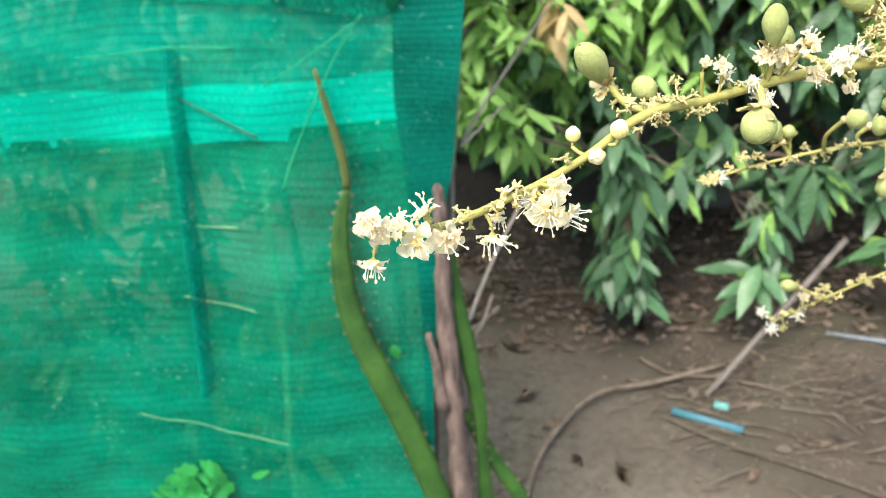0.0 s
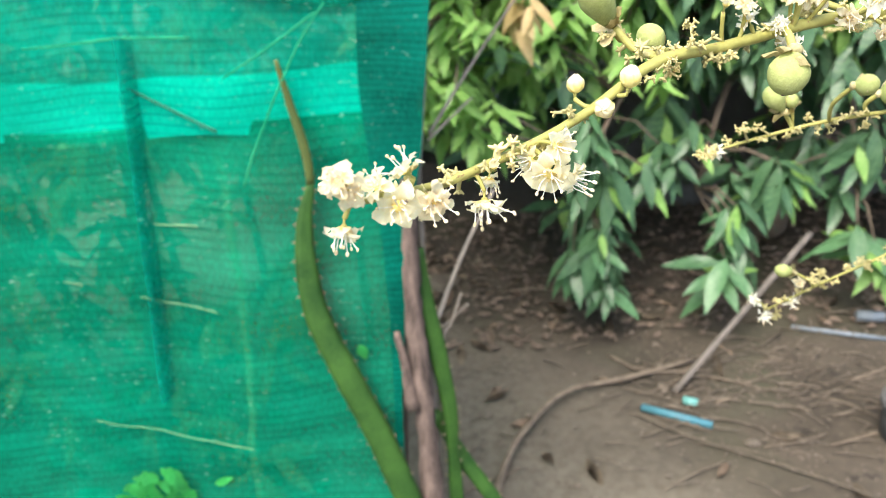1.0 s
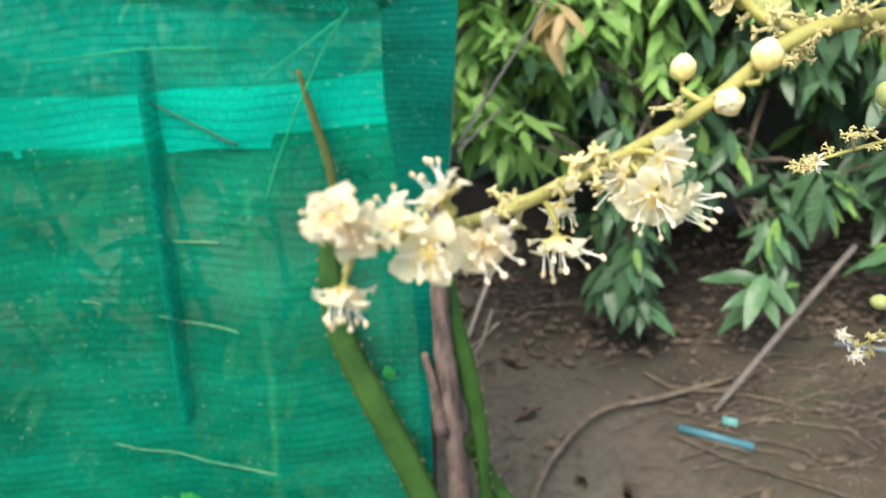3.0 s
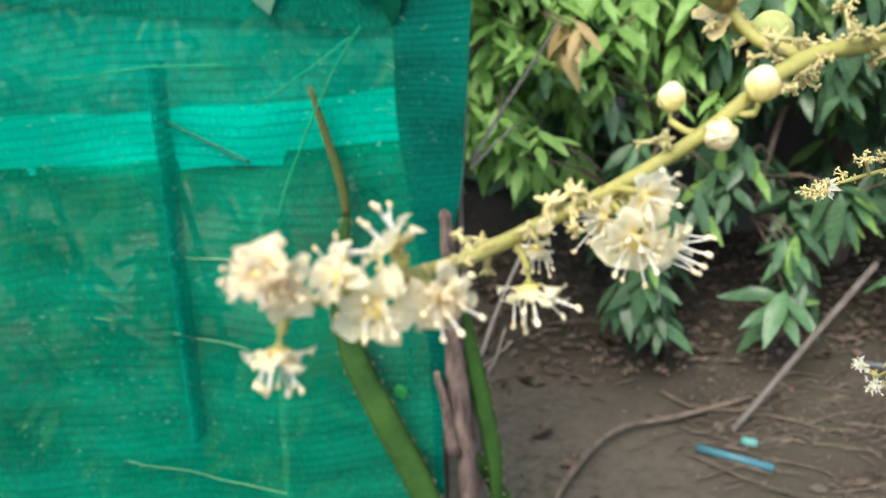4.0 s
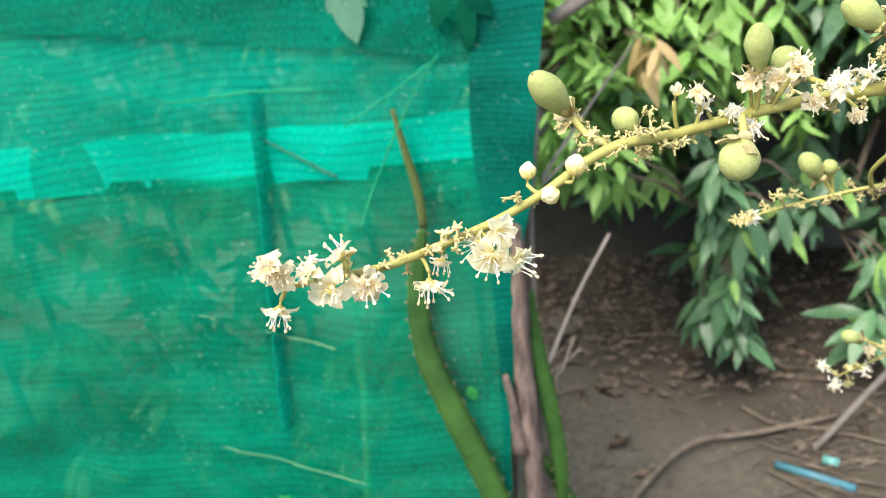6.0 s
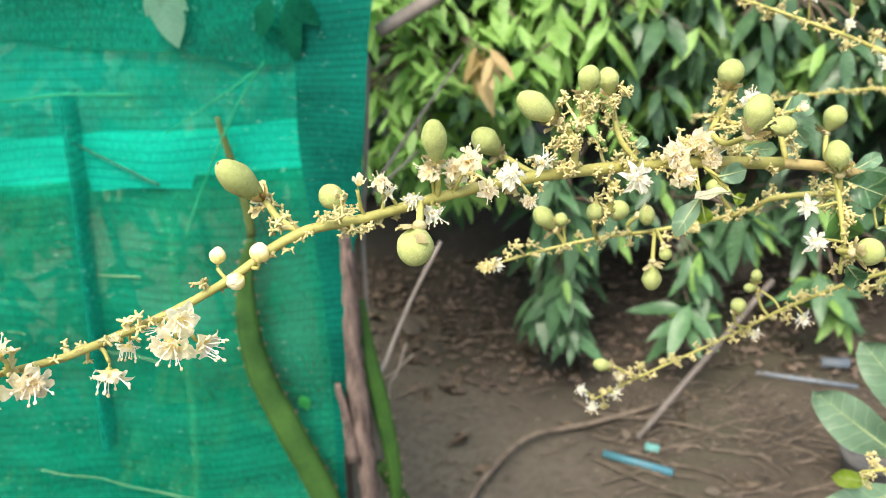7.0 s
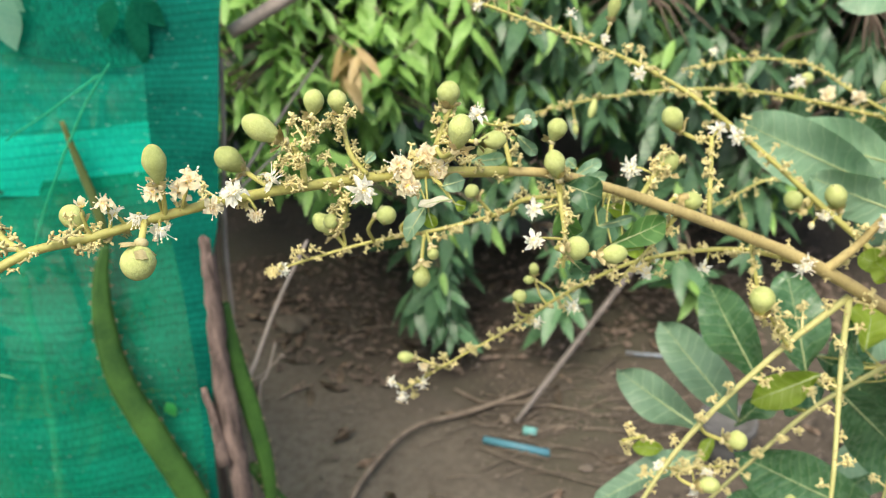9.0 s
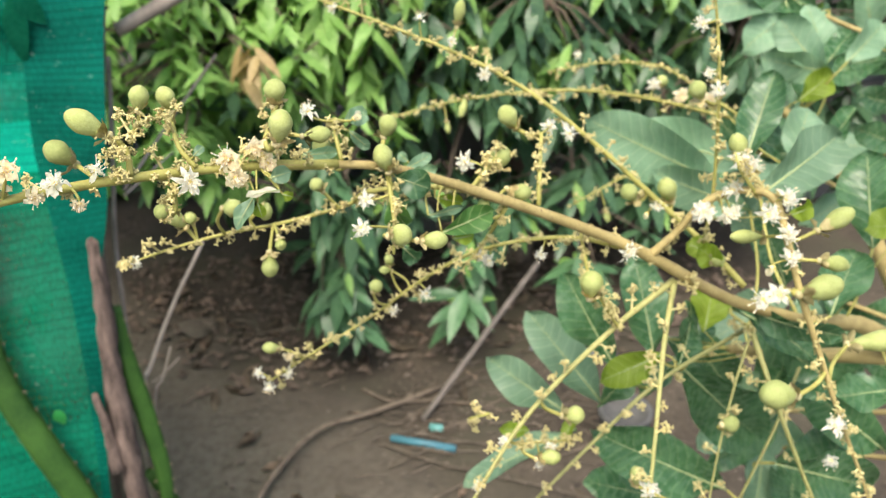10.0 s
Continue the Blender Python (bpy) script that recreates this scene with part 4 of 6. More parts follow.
# mostly unseen foliage, added overhead and behind to deepen the shade below
for k in range(80):
    whorl((rng.uniform(0.0, 2.6), rng.uniform(2.55, 3.0), rng.uniform(1.3, 2.3)), 9, "old", rng.uniform(0.4, 1.0), 1.1)
for k in range(220):
    whorl((rng.uniform(0.0, 2.2), rng.uniform(2.5, 3.5), rng.uniform(0.75, 1.5)), 9, "old", rng.uniform(0.4, 1.0), 1.2)
for k in range(240):
    whorl((rng.uniform(-1.0, 0.15), rng.uniform(2.35, 3.2), rng.uniform(1.05, 1.8)), 9, "old", rng.uniform(0.4, 1.0), 1.1)


FAR_LEAF = mesh_of("leaf", blade(0.15, 0.045, 0.15, 0.15, 0.42, 4, 1, 0.0), MANGO)


def joined_leaves(rows, name, parent, origin, plain=False):
    """Many leaves as one mesh for each kind."""
    for kind in ("old", "new", "dry"):
        co, faces, n = [], [], 0
        for k, i, m in rows:
            if k != kind:
                continue
            me = FAR_LEAF if plain else KINDS[k][i % len(KINDS[k])]
            v = np.empty(len(me.vertices) * 3)
            me.vertices.foreach_get("co", v)
            mm = np.array(m)
            co.append(v.reshape(-1, 3) @ mm[:3, :3].T + mm[:3, 3] - np.array(origin))
            faces += [tuple(a + n for a in p.vertices) for p in me.polygons]
            n += len(me.vertices)
        if not n:
            continue
        me = bpy.data.meshes.new(name)
        me.from_pydata(np.concatenate(co).tolist(), [], faces)
        me.polygons.foreach_set("use_smooth", [True] * len(faces))
        me.materials.append(KINDS[kind][0].materials[0])
        tagged(part(name, me, None, parent), kind="stuff")


for kind, i, m in shown:
    part("leaf", KINDS[kind][i % len(KINDS[kind])], None, mango, "", Matrix.Translation(-TRUNK) @ m)
joined_leaves(leaf_rows[extra_from:], "foliage", mango, TRUNK)
bm = bmesh.new()
for e in twig_ends:
    p = local(e)
    q = min(limb_nodes, key=lambda v: (v - p).length)
    mid = (p + q) / 2 + Vector((0, 0, 0.03))
    tube(bm, [q, mid, p], [0.005, 0.004, 0.0025], 5)
tagged(mango_part("twig", bm, TREE_BARK), kind="stuff")

# ---- hedge that closes the view ----
hedge = thing("hedge", "dense dark green hedge closing the garden", "hedge", (0.5, 4.0, 0))
leaf_rows, twig_ends = [], []
hr = random.Random(21)
for k in range(2800):
    whorl((hr.uniform(-5.5, 7.0), hr.uniform(3.5, 4.4), hr.uniform(0.05, 2.6)), 8, "old", hr.uniform(0.2, 1.1), 1.3, hr)
joined_leaves(leaf_rows, "foliage", hedge, (0.5, 4.0, 0), True)
bm = bmesh.new()
for k in range(40):
    x = -5.3 + k * 0.29
    tube(bm, smooth_line([(x, 0.1, 0), (x + hr.uniform(-0.1, 0.1), 0.05, 1.2), (x + hr.uniform(-0.2, 0.2), 0, 2.5)], 4), 0.02, 6, 0.1, k)
tagged(part("stem", bm, TREE_BARK, hedge), kind="stuff")

# ---- shrubs that grow behind the shade cloth ----
shrubs = thing("shrub_row", "row of leafy green shrubs growing behind the shade cloth", "shrubs", (-0.9, 1.6, 0))
leaf_rows, twig_ends = [], []
cr = random.Random(33)
for k in range(300):
    x = cr.uniform(-2.1, -0.4)
    whorl((x, cr.uniform(1.42, 1.9), cr.uniform(0.1, 1.7)), 8, cr.choice(("new", "old", "new")), cr.uniform(0.2, 1.0), cr.uniform(0.5, 0.9), cr)
joined_leaves(leaf_rows, "foliage", shrubs, (-0.9, 1.6, 0), True)
for k in range(9):
    x = -1.1 + k * 0.22
    line = smooth_line([(x, 0, 0), (x + cr.uniform(-0.08, 0.08), 0.05, 0.8), (x + cr.uniform(-0.15, 0.15), 0, 1.8)], 5)
    part("stem", tube(bmesh.new(), line, np.linspace(0.014, 0.005, len(line)), 7, 0.1, k), TREE_BARK, shrubs)

# ---- the flowering fruit tree in front ----
TREE = Vector((1.05, 0.55, 0))
tree = thing("longan_tree", "young longan tree with cream flowers, young green fruits and leathery leaves", "fruit tree", TREE)
samples = []


def tree_part(name, bm, mat, label="", parent=None):
    if not isinstance(bm, bpy.types.Mesh):
        bmesh.ops.translate(bm, verts=bm.verts[:], vec=-TREE)
    return part(name, bm, mat, parent or tree, label)


def stem(name, pts):
    line = smooth_line(pts, 6)
    if name.startswith("low"):
        line[:, 3] *= 0.88
    thick = max(p[3] for p in pts)
    tree_part("stem", tube(bmesh.new(), line[:, :3], line[:, 3], 9, 0.07, len(pts)), LOW_STEM if name.startswith("low") else BARK if thick > 0.0024 else STEM, tree)
    for i, p in enumerate(line):
        a = line[min(i + 1, len(line) - 1)] - line[max(i - 1, 0)]
        samples.append((Vector(p[:3]), Vector(a[:3]).normalized(), float(p[3]), name))


def nearest(p):
    return min(samples, key=lambda s: (s[0] - p).length)


stem("main", [(-0.0244, 0.1619, 1.4132, 0.0007), (-0.0147, 0.173, 1.4099, 0.0008), (-0.0061, 0.1798, 1.4084, 0.001), (0.0052, 0.19, 1.4084, 0.0011), (0.0168, 0.1965, 1.4106, 0.0011), (0.0287, 0.2018, 1.415, 0.0012), (0.0454, 0.2117, 1.4221, 0.0014), (0.0631, 0.2189, 1.4226, 0.0014), (0.0917, 0.2304, 1.4244, 0.0016), (0.1195, 0.2442, 1.4223, 0.0018), (0.1587, 0.2616, 1.417, 0.002), (0.1966, 0.2726, 1.4104, 0.0021)])
stem("main_limb", [(0.1587, 0.2616, 1.417, 0.0017), (0.1966, 0.2726, 1.4104, 0.0018), (0.2211, 0.2786, 1.404, 0.0019), (0.2573, 0.2897, 1.3866, 0.0023), (0.3172, 0.3016, 1.3561, 0.0027), (0.3619, 0.3073, 1.331, 0.0032), (0.4217, 0.3185, 1.2905, 0.0034), (0.4877, 0.333, 1.258, 0.0035)])
stem("second", [(0.0973, 0.3348, 1.3431, 0.0005), (0.1199, 0.333, 1.3502, 0.0007), (0.1473, 0.3302, 1.3572, 0.0008), (0.1761, 0.326, 1.3622, 0.0009), (0.2052, 0.3195, 1.3712, 0.001), (0.2141, 0.3129, 1.3797, 0.0011), (0.2376, 0.3016, 1.385, 0.0012), (0.2563, 0.2906, 1.3857, 0.0013)])
stem("third", [(0.1605, 0.3884, 1.2263, 0.0005), (0.1859, 0.3818, 1.2464, 0.0007), (0.2216, 0.3687, 1.2761, 0.0008), (0.2458, 0.3497, 1.3066, 0.0009), (0.2698, 0.328, 1.3334, 0.001), (0.2965, 0.3185, 1.3427, 0.0011), (0.3224, 0.3135, 1.3433, 0.0012), (0.3437, 0.3076, 1.3384, 0.0013)])
stem("third_fork", [(0.2636, 0.3203, 1.3298, 0.0006), (0.2716, 0.3089, 1.3513, 0.0009), (0.2758, 0.2945, 1.3736, 0.0012)])
stem("upper", [(0.2041, 0.4493, 1.4451, 0.0006), (0.2491, 0.4243, 1.4302, 0.0008), (0.2901, 0.4033, 1.4145, 0.0011), (0.3239, 0.3928, 1.3953, 0.0013), (0.3589, 0.3808, 1.3675, 0.0015), (0.3881, 0.366, 1.3412, 0.0016), (0.4198, 0.3446, 1.312, 0.0018), (0.4378, 0.3268, 1.2918, 0.002)])
stem("arch", [(0.3618, 0.3074, 1.3316, 0.0026), (0.3713, 0.3036, 1.3447, 0.0021), (0.3814, 0.3004, 1.3607, 0.002), (0.391, 0.2949, 1.3698, 0.0019), (0.3998, 0.2826, 1.3753, 0.0019), (0.4055, 0.2739, 1.3719, 0.0018), (0.4078, 0.263, 1.3558, 0.0018), (0.4111, 0.2487, 1.3324, 0.0017), (0.4212, 0.2373, 1.3026, 0.0014), (0.4319, 0.2258, 1.2717, 0.0011), (0.4468, 0.2156, 1.2371, 0.0009), (0.4596, 0.2067, 1.2037, 0.0007)])
stem("upright", [(0.3926, 0.3081, 1.3352, 0.001), (0.3937, 0.3091, 1.3641, 0.001), (0.3911, 0.3124, 1.4057, 0.0009), (0.3879, 0.3171, 1.4383, 0.0008), (0.3827, 0.3244, 1.4737, 0.0006)])
stem("low_a", [(0.381, 0.312, 1.3116, 0.0022), (0.3355, 0.2964, 1.2923, 0.0017), (0.2906, 0.2843, 1.258, 0.0015), (0.262, 0.2738, 1.2217, 0.0012), (0.2428, 0.2662, 1.1901, 0.0008)])
stem("low_b", [(0.3814, 0.3119, 1.3109, 0.002), (0.3625, 0.2825, 1.2936, 0.0016), (0.3439, 0.2478, 1.264, 0.0013), (0.3329, 0.2258, 1.2257, 0.0009)])
stem("low_c", [(0.4677, 0.3509, 1.2443, 0.0018), (0.402, 0.3405, 1.22, 0.0016), (0.36, 0.3315, 1.1914, 0.0014), (0.3148, 0.3212, 1.1566, 0.0011)])
stem("low_d", [(0.4549, 0.3327, 1.2562, 0.0011), (0.4378, 0.3167, 1.2229, 0.0009), (0.4226, 0.2989, 1.1795, 0.0008), (0.4156, 0.2871, 1.1415, 0.0006)])
stem("low_e", [(0.4534, 0.3328, 1.2564, 0.0022), (0.4587, 0.3069, 1.2249, 0.0018), (0.4775, 0.2821, 1.1708, 0.0015), (0.5003, 0.2686, 1.123, 0.0012)])
stem("low_f", [(0.5163, 0.3536, 1.2017, 0.0015), (0.5012, 0.3456, 1.1562, 0.0013), (0.4751, 0.3351, 1.097, 0.0011)])
stem("back_a", [(0.273, 0.6168, 1.3125, 0.0006), (0.3251, 0.6109, 1.3249, 0.0009), (0.3725, 0.6058, 1.3309, 0.0011), (0.4299, 0.6001, 1.3331, 0.0013), (0.4953, 0.5937, 1.3252, 0.0015), (0.5783, 0.5751, 1.3061, 0.0018)])
stem("back_b", [(0.4316, 0.6416, 1.3381, 0.0007), (0.4773, 0.6377, 1.3445, 0.0009), (0.5348, 0.6318, 1.34, 0.0011), (0.5688, 0.6079, 1.3197, 0.0014), (0.6022, 0.584, 1.2989, 0.0016)])
stem("back_c", [(0.4297, 0.5636, 1.2411, 0.0006), (0.4577, 0.5613, 1.2568, 0.0009), (0.4779, 0.558, 1.2667, 0.001), (0.5211, 0.5491, 1.2741, 0.0012)])
stem("short_a", [(0.0366, 0.2198, 1.4288, 0.0009), (0.0405, 0.2165, 1.4245, 0.001), (0.0464, 0.2123, 1.4225, 0.0011)])
stem("short_o", [(0.0536, 0.2396, 1.4166, 0.0007), (0.0545, 0.229, 1.4196, 0.0008), (0.0578, 0.217, 1.4224, 0.0009)])
stem("short_b", [(0.118, 0.2458, 1.4371, 0.0008), (0.123, 0.2455, 1.4327, 0.001), (0.1234, 0.2444, 1.4233, 0.0011)])
stem("short_c", [(0.1282, 0.2557, 1.4415, 0.0008), (0.1245, 0.2482, 1.4334, 0.0009)])
stem("short_d", [(0.1373, 0.2633, 1.4385, 0.0008), (0.1391, 0.2574, 1.428, 0.0009), (0.1441, 0.2541, 1.4209, 0.001)])
stem("short_e", [(0.301, 0.3203, 1.3989, 0.001), (0.2943, 0.3001, 1.3704, 0.0012)])
stem("short_f", [(0.2797, 0.3162, 1.3928, 0.0009), (0.2676, 0.3033, 1.389, 0.001), (0.2576, 0.2907, 1.3864, 0.0012)])
stem("short_g", [(0.1978, 0.2834, 1.4259, 0.0008), (0.1974, 0.2794, 1.4203, 0.0009), (0.1987, 0.2737, 1.4112, 0.001)])
stem("short_h", [(0.1754, 0.2664, 1.4386, 0.0008), (0.17, 0.2644, 1.4272, 0.001), (0.1667, 0.2634, 1.4159, 0.0011)])
stem("short_i", [(0.1355, 0.2513, 1.4162, 0.001), (0.1353, 0.2496, 1.407, 0.0009), (0.1308, 0.2498, 1.4022, 0.0007)])
stem("short_j", [(0.2173, 0.2779, 1.406, 0.0011), (0.2178, 0.2644, 1.3869, 0.0009), (0.2162, 0.2591, 1.3744, 0.0007)])
stem("short_k", [(0.3213, 0.3085, 1.3492, 0.001), (0.3244, 0.2997, 1.3281, 0.001), (0.3346, 0.2963, 1.309, 0.0009), (0.3437, 0.2949, 1.295, 0.0008)])
stem("short_l", [(0.4, 0.2823, 1.3733, 0.001), (0.3895, 0.2846, 1.3866, 0.0009), (0.3871, 0.288, 1.3941, 0.0008)])
stem("short_m", [(0.3243, 0.3009, 1.2198, 0.0007), (0.2965, 0.2926, 1.2301, 0.0008), (0.2786, 0.2816, 1.243, 0.0009)])
stem("short_n", [(0.2604, 0.2918, 1.2544, 0.0008), (0.27, 0.2876, 1.2594, 0.0009)])
stem("limb", [(0.4877, 0.333, 1.258, 0.004), (0.62, 0.3916, 1.1872, 0.007), (0.8, 0.4542, 1.0239, 0.012)])
stem("limb", [(0.46, 0.3575, 1.2237, 0.003), (0.55, 0.3998, 1.1757, 0.005), (0.68, 0.4142, 1.1426, 0.008)])
stem("limb", [(0.6, 0.5787, 1.3269, 0.003), (0.68, 0.5469, 1.2614, 0.006), (0.8, 0.4542, 1.0239, 0.01)])
stem("trunk", [(1.05, 0.55, -0.02, 0.034), (1.04, 0.55, 0.4, 0.028), (0.98, 0.53, 0.75, 0.024), (0.8, 0.4542, 1.0239, 0.013)])
stem("trunk", [(0.98, 0.53, 0.75, 0.02), (1.02, 0.6, 1.3, 0.014), (1.0, 0.7, 1.9, 0.008)])


def leaf(kind, base, tip, width, normal, bend, twist):
    base, tip = Vector(base), Vector(tip)
    length = (tip - base).length
    mats = {"old": (LEAF, "leathery dark green leaf"), "pale": (PALE, "pale grey-green leaf with its sheen in the colour"), "fresh": (FRESH, "fresh mid-green leaf with pale veins"), "young": (YOUNG, "yellow-green young leaf"), "white": (WHITE, "bleached papery bract")}
    mat, label = mats[kind]
    seed = int(abs(base.x * 7919 + tip.z * 3571) * 100)
    turn = Matrix.Rotation(radians(twist), 3, (tip - base).normalized()) @ turned(tip - base, normal)
    big = length > 0.03
    bm = blade(length, width, bend, 0.36, 0.62, 20 if big else 9, 4 if big else 2, 0.0004, 0.16, seed, 0.52, 0.9)
    ob = part("leaf", bm, mat, tree, label, Matrix.Translation(base - TREE) @ turn.to_4x4())
    s = max(0.35, min(1.0, length / 0.08))
    rib = [(0, length * u, -bend * length * u * u + 0.0003) for u in np.linspace(0, 0.96, 9)]
    part("midrib", tube(bmesh.new(), rib, np.linspace(0.0008, 0.00015, 9) * s, 6), MIDRIB, ob)
    at = nearest(base)
    if 0.002 < (at[0] - base).length < 0.09:
        mid = (at[0] + base) / 2 - (tip - base) * 0.08
        tree_part("leaf_stalk", tube(bmesh.new(), smooth_line([at[0], mid, base], 4), 0.0012 * s, 6), STEM)


leaf("pale", (0.4166, 0.4408, 1.1208), (0.3633, 0.474, 1.1939), 0.0348, (-0.4, -0.72, 0.57), 0.14, 10)
leaf("pale", (0.3803, 0.4318, 1.1271), (0.3225, 0.4494, 1.1692), 0.0298, (-0.35, -0.71, 0.61), 0.18, -15)
leaf("pale", (0.3858, 0.42, 1.1176), (0.2895, 0.3989, 1.1134), 0.0226, (-0.33, -0.67, 0.67), 0.14, 35)
leaf("old", (0.4122, 0.4406, 1.1194), (0.4413, 0.4362, 1.1518), 0.0220, (-0.44, -0.67, 0.59), 0.2, 40)
leaf("young", (0.3436, 0.4122, 1.1309), (0.3206, 0.4131, 1.1362), 0.0112, (-0.33, -0.69, 0.65), 0.1, 0)
leaf("young", (0.38, 0.4133, 1.1374), (0.3667, 0.4013, 1.1266), 0.0096, (-0.39, -0.67, 0.64), 0.1, 20)
leaf("old", (0.4012, 0.4019, 1.1881), (0.3652, 0.4238, 1.2545), 0.0329, (-0.41, -0.74, 0.53), 0.1, -15)
leaf("old", (0.4213, 0.3845, 1.2046), (0.4164, 0.4156, 1.2653), 0.0346, (-0.47, -0.72, 0.51), 0.1, 20)
leaf("young", (0.4114, 0.358, 1.2268), (0.3688, 0.3556, 1.2131), 0.0208, (-0.45, -0.69, 0.57), 0.15, -10)
leaf("old", (0.4226, 0.356, 1.2155), (0.458, 0.391, 1.241), 0.0224, (-0.52, -0.68, 0.52), 0.2, 55)
leaf("old", (0.4451, 0.3923, 1.1908), (0.5277, 0.377, 1.1043), 0.0502, (-0.53, -0.62, 0.58), 0.16, 5)
leaf("old", (0.4816, 0.3549, 1.0941), (0.3796, 0.3655, 1.1539), 0.0429, (-0.46, -0.61, 0.65), 0.16, -10)
leaf("old", (0.4486, 0.3489, 1.2615), (0.5106, 0.3195, 1.2389), 0.0277, (-0.6, -0.63, 0.5), 0.3, -35)
leaf("old", (0.4964, 0.3876, 1.2221), (0.5353, 0.3507, 1.1856), 0.0348, (-0.59, -0.62, 0.52), 0.2, 30)
leaf("young", (0.4532, 0.378, 1.2251), (0.4705, 0.4017, 1.2443), 0.0268, (-0.53, -0.69, 0.49), 0.1, 10)
leaf("pale", (0.4878, 0.4332, 1.3075), (0.3874, 0.4516, 1.3548), 0.0400, (-0.51, -0.79, 0.34), 0.1, -10)
leaf("pale", (0.5209, 0.4541, 1.3111), (0.4334, 0.4792, 1.3381), 0.0363, (-0.54, -0.78, 0.33), 0.1, 10)
leaf("pale", (0.4945, 0.4111, 1.2976), (0.4271, 0.4257, 1.3231), 0.0320, (-0.55, -0.75, 0.37), 0.12, -15)
leaf("old", (0.4865, 0.4162, 1.3267), (0.5179, 0.4471, 1.3868), 0.0278, (-0.57, -0.77, 0.29), 0.1, -12)
leaf("pale", (0.5851, 0.4908, 1.289), (0.6129, 0.5189, 1.3328), 0.0322, (-0.6, -0.74, 0.3), 0.1, 12)
leaf("pale", (0.4943, 0.4036, 1.3125), (0.5687, 0.4196, 1.3456), 0.0388, (-0.61, -0.72, 0.33), 0.15, 15)
leaf("old", (0.5903, 0.4717, 1.296), (0.6185, 0.4802, 1.3441), 0.0243, (-0.63, -0.72, 0.3), 0.1, -45)
leaf("pale", (0.6523, 0.5616, 1.3451), (0.6194, 0.5897, 1.3892), 0.0324, (-0.6, -0.77, 0.21), 0.1, 8)
leaf("pale", (0.6778, 0.5799, 1.3337), (0.6644, 0.6112, 1.3956), 0.0285, (-0.62, -0.76, 0.2), 0.1, 30)
leaf("pale", (0.6638, 0.5615, 1.3445), (0.5995, 0.5737, 1.3558), 0.0295, (-0.6, -0.77, 0.23), 0.1, -20)
leaf("pale", (0.6601, 0.5438, 1.3591), (0.7035, 0.5589, 1.3871), 0.0298, (-0.65, -0.73, 0.2), 0.1, 20)
leaf("young", (0.622, 0.5481, 1.3259), (0.6572, 0.5521, 1.3484), 0.0243, (-0.62, -0.75, 0.25), 0.1, 15)
leaf("old", (0.6545, 0.5625, 1.3498), (0.6924, 0.5875, 1.3768), 0.0259, (-0.63, -0.75, 0.2), 0.1, -30)
leaf("old", (0.5635, 0.3677, 1.2817), (0.5644, 0.3985, 1.3411), 0.0362, (-0.65, -0.67, 0.35), 0.15, -10)
leaf("old", (0.5021, 0.3239, 1.2635), (0.5322, 0.3496, 1.2945), 0.0303, (-0.62, -0.64, 0.44), 0.12, -8)
leaf("young", (0.5665, 0.3516, 1.3058), (0.5406, 0.3521, 1.3084), 0.0217, (-0.66, -0.65, 0.38), 0.1, 20)
leaf("young", (0.4432, 0.308, 1.3465), (0.4569, 0.3085, 1.349), 0.0122, (-0.6, -0.71, 0.38), 0.1, 30)
leaf("young", (0.4169, 0.3326, 1.3129), (0.4053, 0.3433, 1.3162), 0.0132, (-0.5, -0.75, 0.44), 0.1, 10)
leaf("young", (0.4208, 0.3266, 1.3081), (0.4078, 0.3333, 1.3172), 0.0143, (-0.51, -0.74, 0.44), 0.1, -20)
leaf("old", (0.4487, 0.3352, 1.2704), (0.4833, 0.2928, 1.26), 0.0203, (-0.57, -0.65, 0.5), 0.3, 45)
leaf("old", (0.5772, 0.366, 1.157), (0.5203, 0.3723, 1.1928), 0.0332, (-0.59, -0.61, 0.54), 0.1, 10)
leaf("old", (0.6401, 0.3732, 1.0829), (0.5671, 0.394, 1.1432), 0.0407, (-0.6, -0.56, 0.57), 0.1, -10)
leaf("old", (0.5198, 0.3577, 1.1101), (0.6215, 0.35, 1.066), 0.0455, (-0.57, -0.54, 0.62), 0.1, 10)
leaf("old", (0.5738, 0.3767, 1.0452), (0.6183, 0.3953, 1.0926), 0.0513, (-0.57, -0.55, 0.61), 0.1, -12)
leaf("old", (0.4868, 0.3866, 1.0434), (0.3896, 0.3857, 1.096), 0.0407, (-0.4, -0.61, 0.68), 0.1, 15)
leaf("old", (0.5973, 0.3483, 1.1719), (0.5494, 0.3489, 1.175), 0.0285, (-0.62, -0.57, 0.54), 0.1, 20)
leaf("old", (0.4642, 0.419, 1.1696), (0.4319, 0.4157, 1.1508), 0.0217, (-0.44, -0.69, 0.57), 0.2, 30)
leaf("old", (0.4629, 0.41, 1.176), (0.4857, 0.425, 1.2037), 0.0257, (-0.48, -0.7, 0.53), 0.1, -15)
leaf("old", (0.4535, 0.4225, 1.1897), (0.4845, 0.4094, 1.1729), 0.0214, (-0.48, -0.69, 0.54), 0.1, 5)
leaf("old", (0.7296, 0.5303, 1.2825), (0.6798, 0.5336, 1.301), 0.0250, (-0.66, -0.69, 0.29), 0.1, 0)
leaf("old", (0.7615, 0.5746, 1.3033), (0.7131, 0.5769, 1.3166), 0.0263, (-0.67, -0.7, 0.25), 0.1, 0)
leaf("pale", (0.1833, 0.2743, 1.4145), (0.1985, 0.2792, 1.4132), 0.0051, (-0.32, -0.88, 0.36), 0.1, 10)
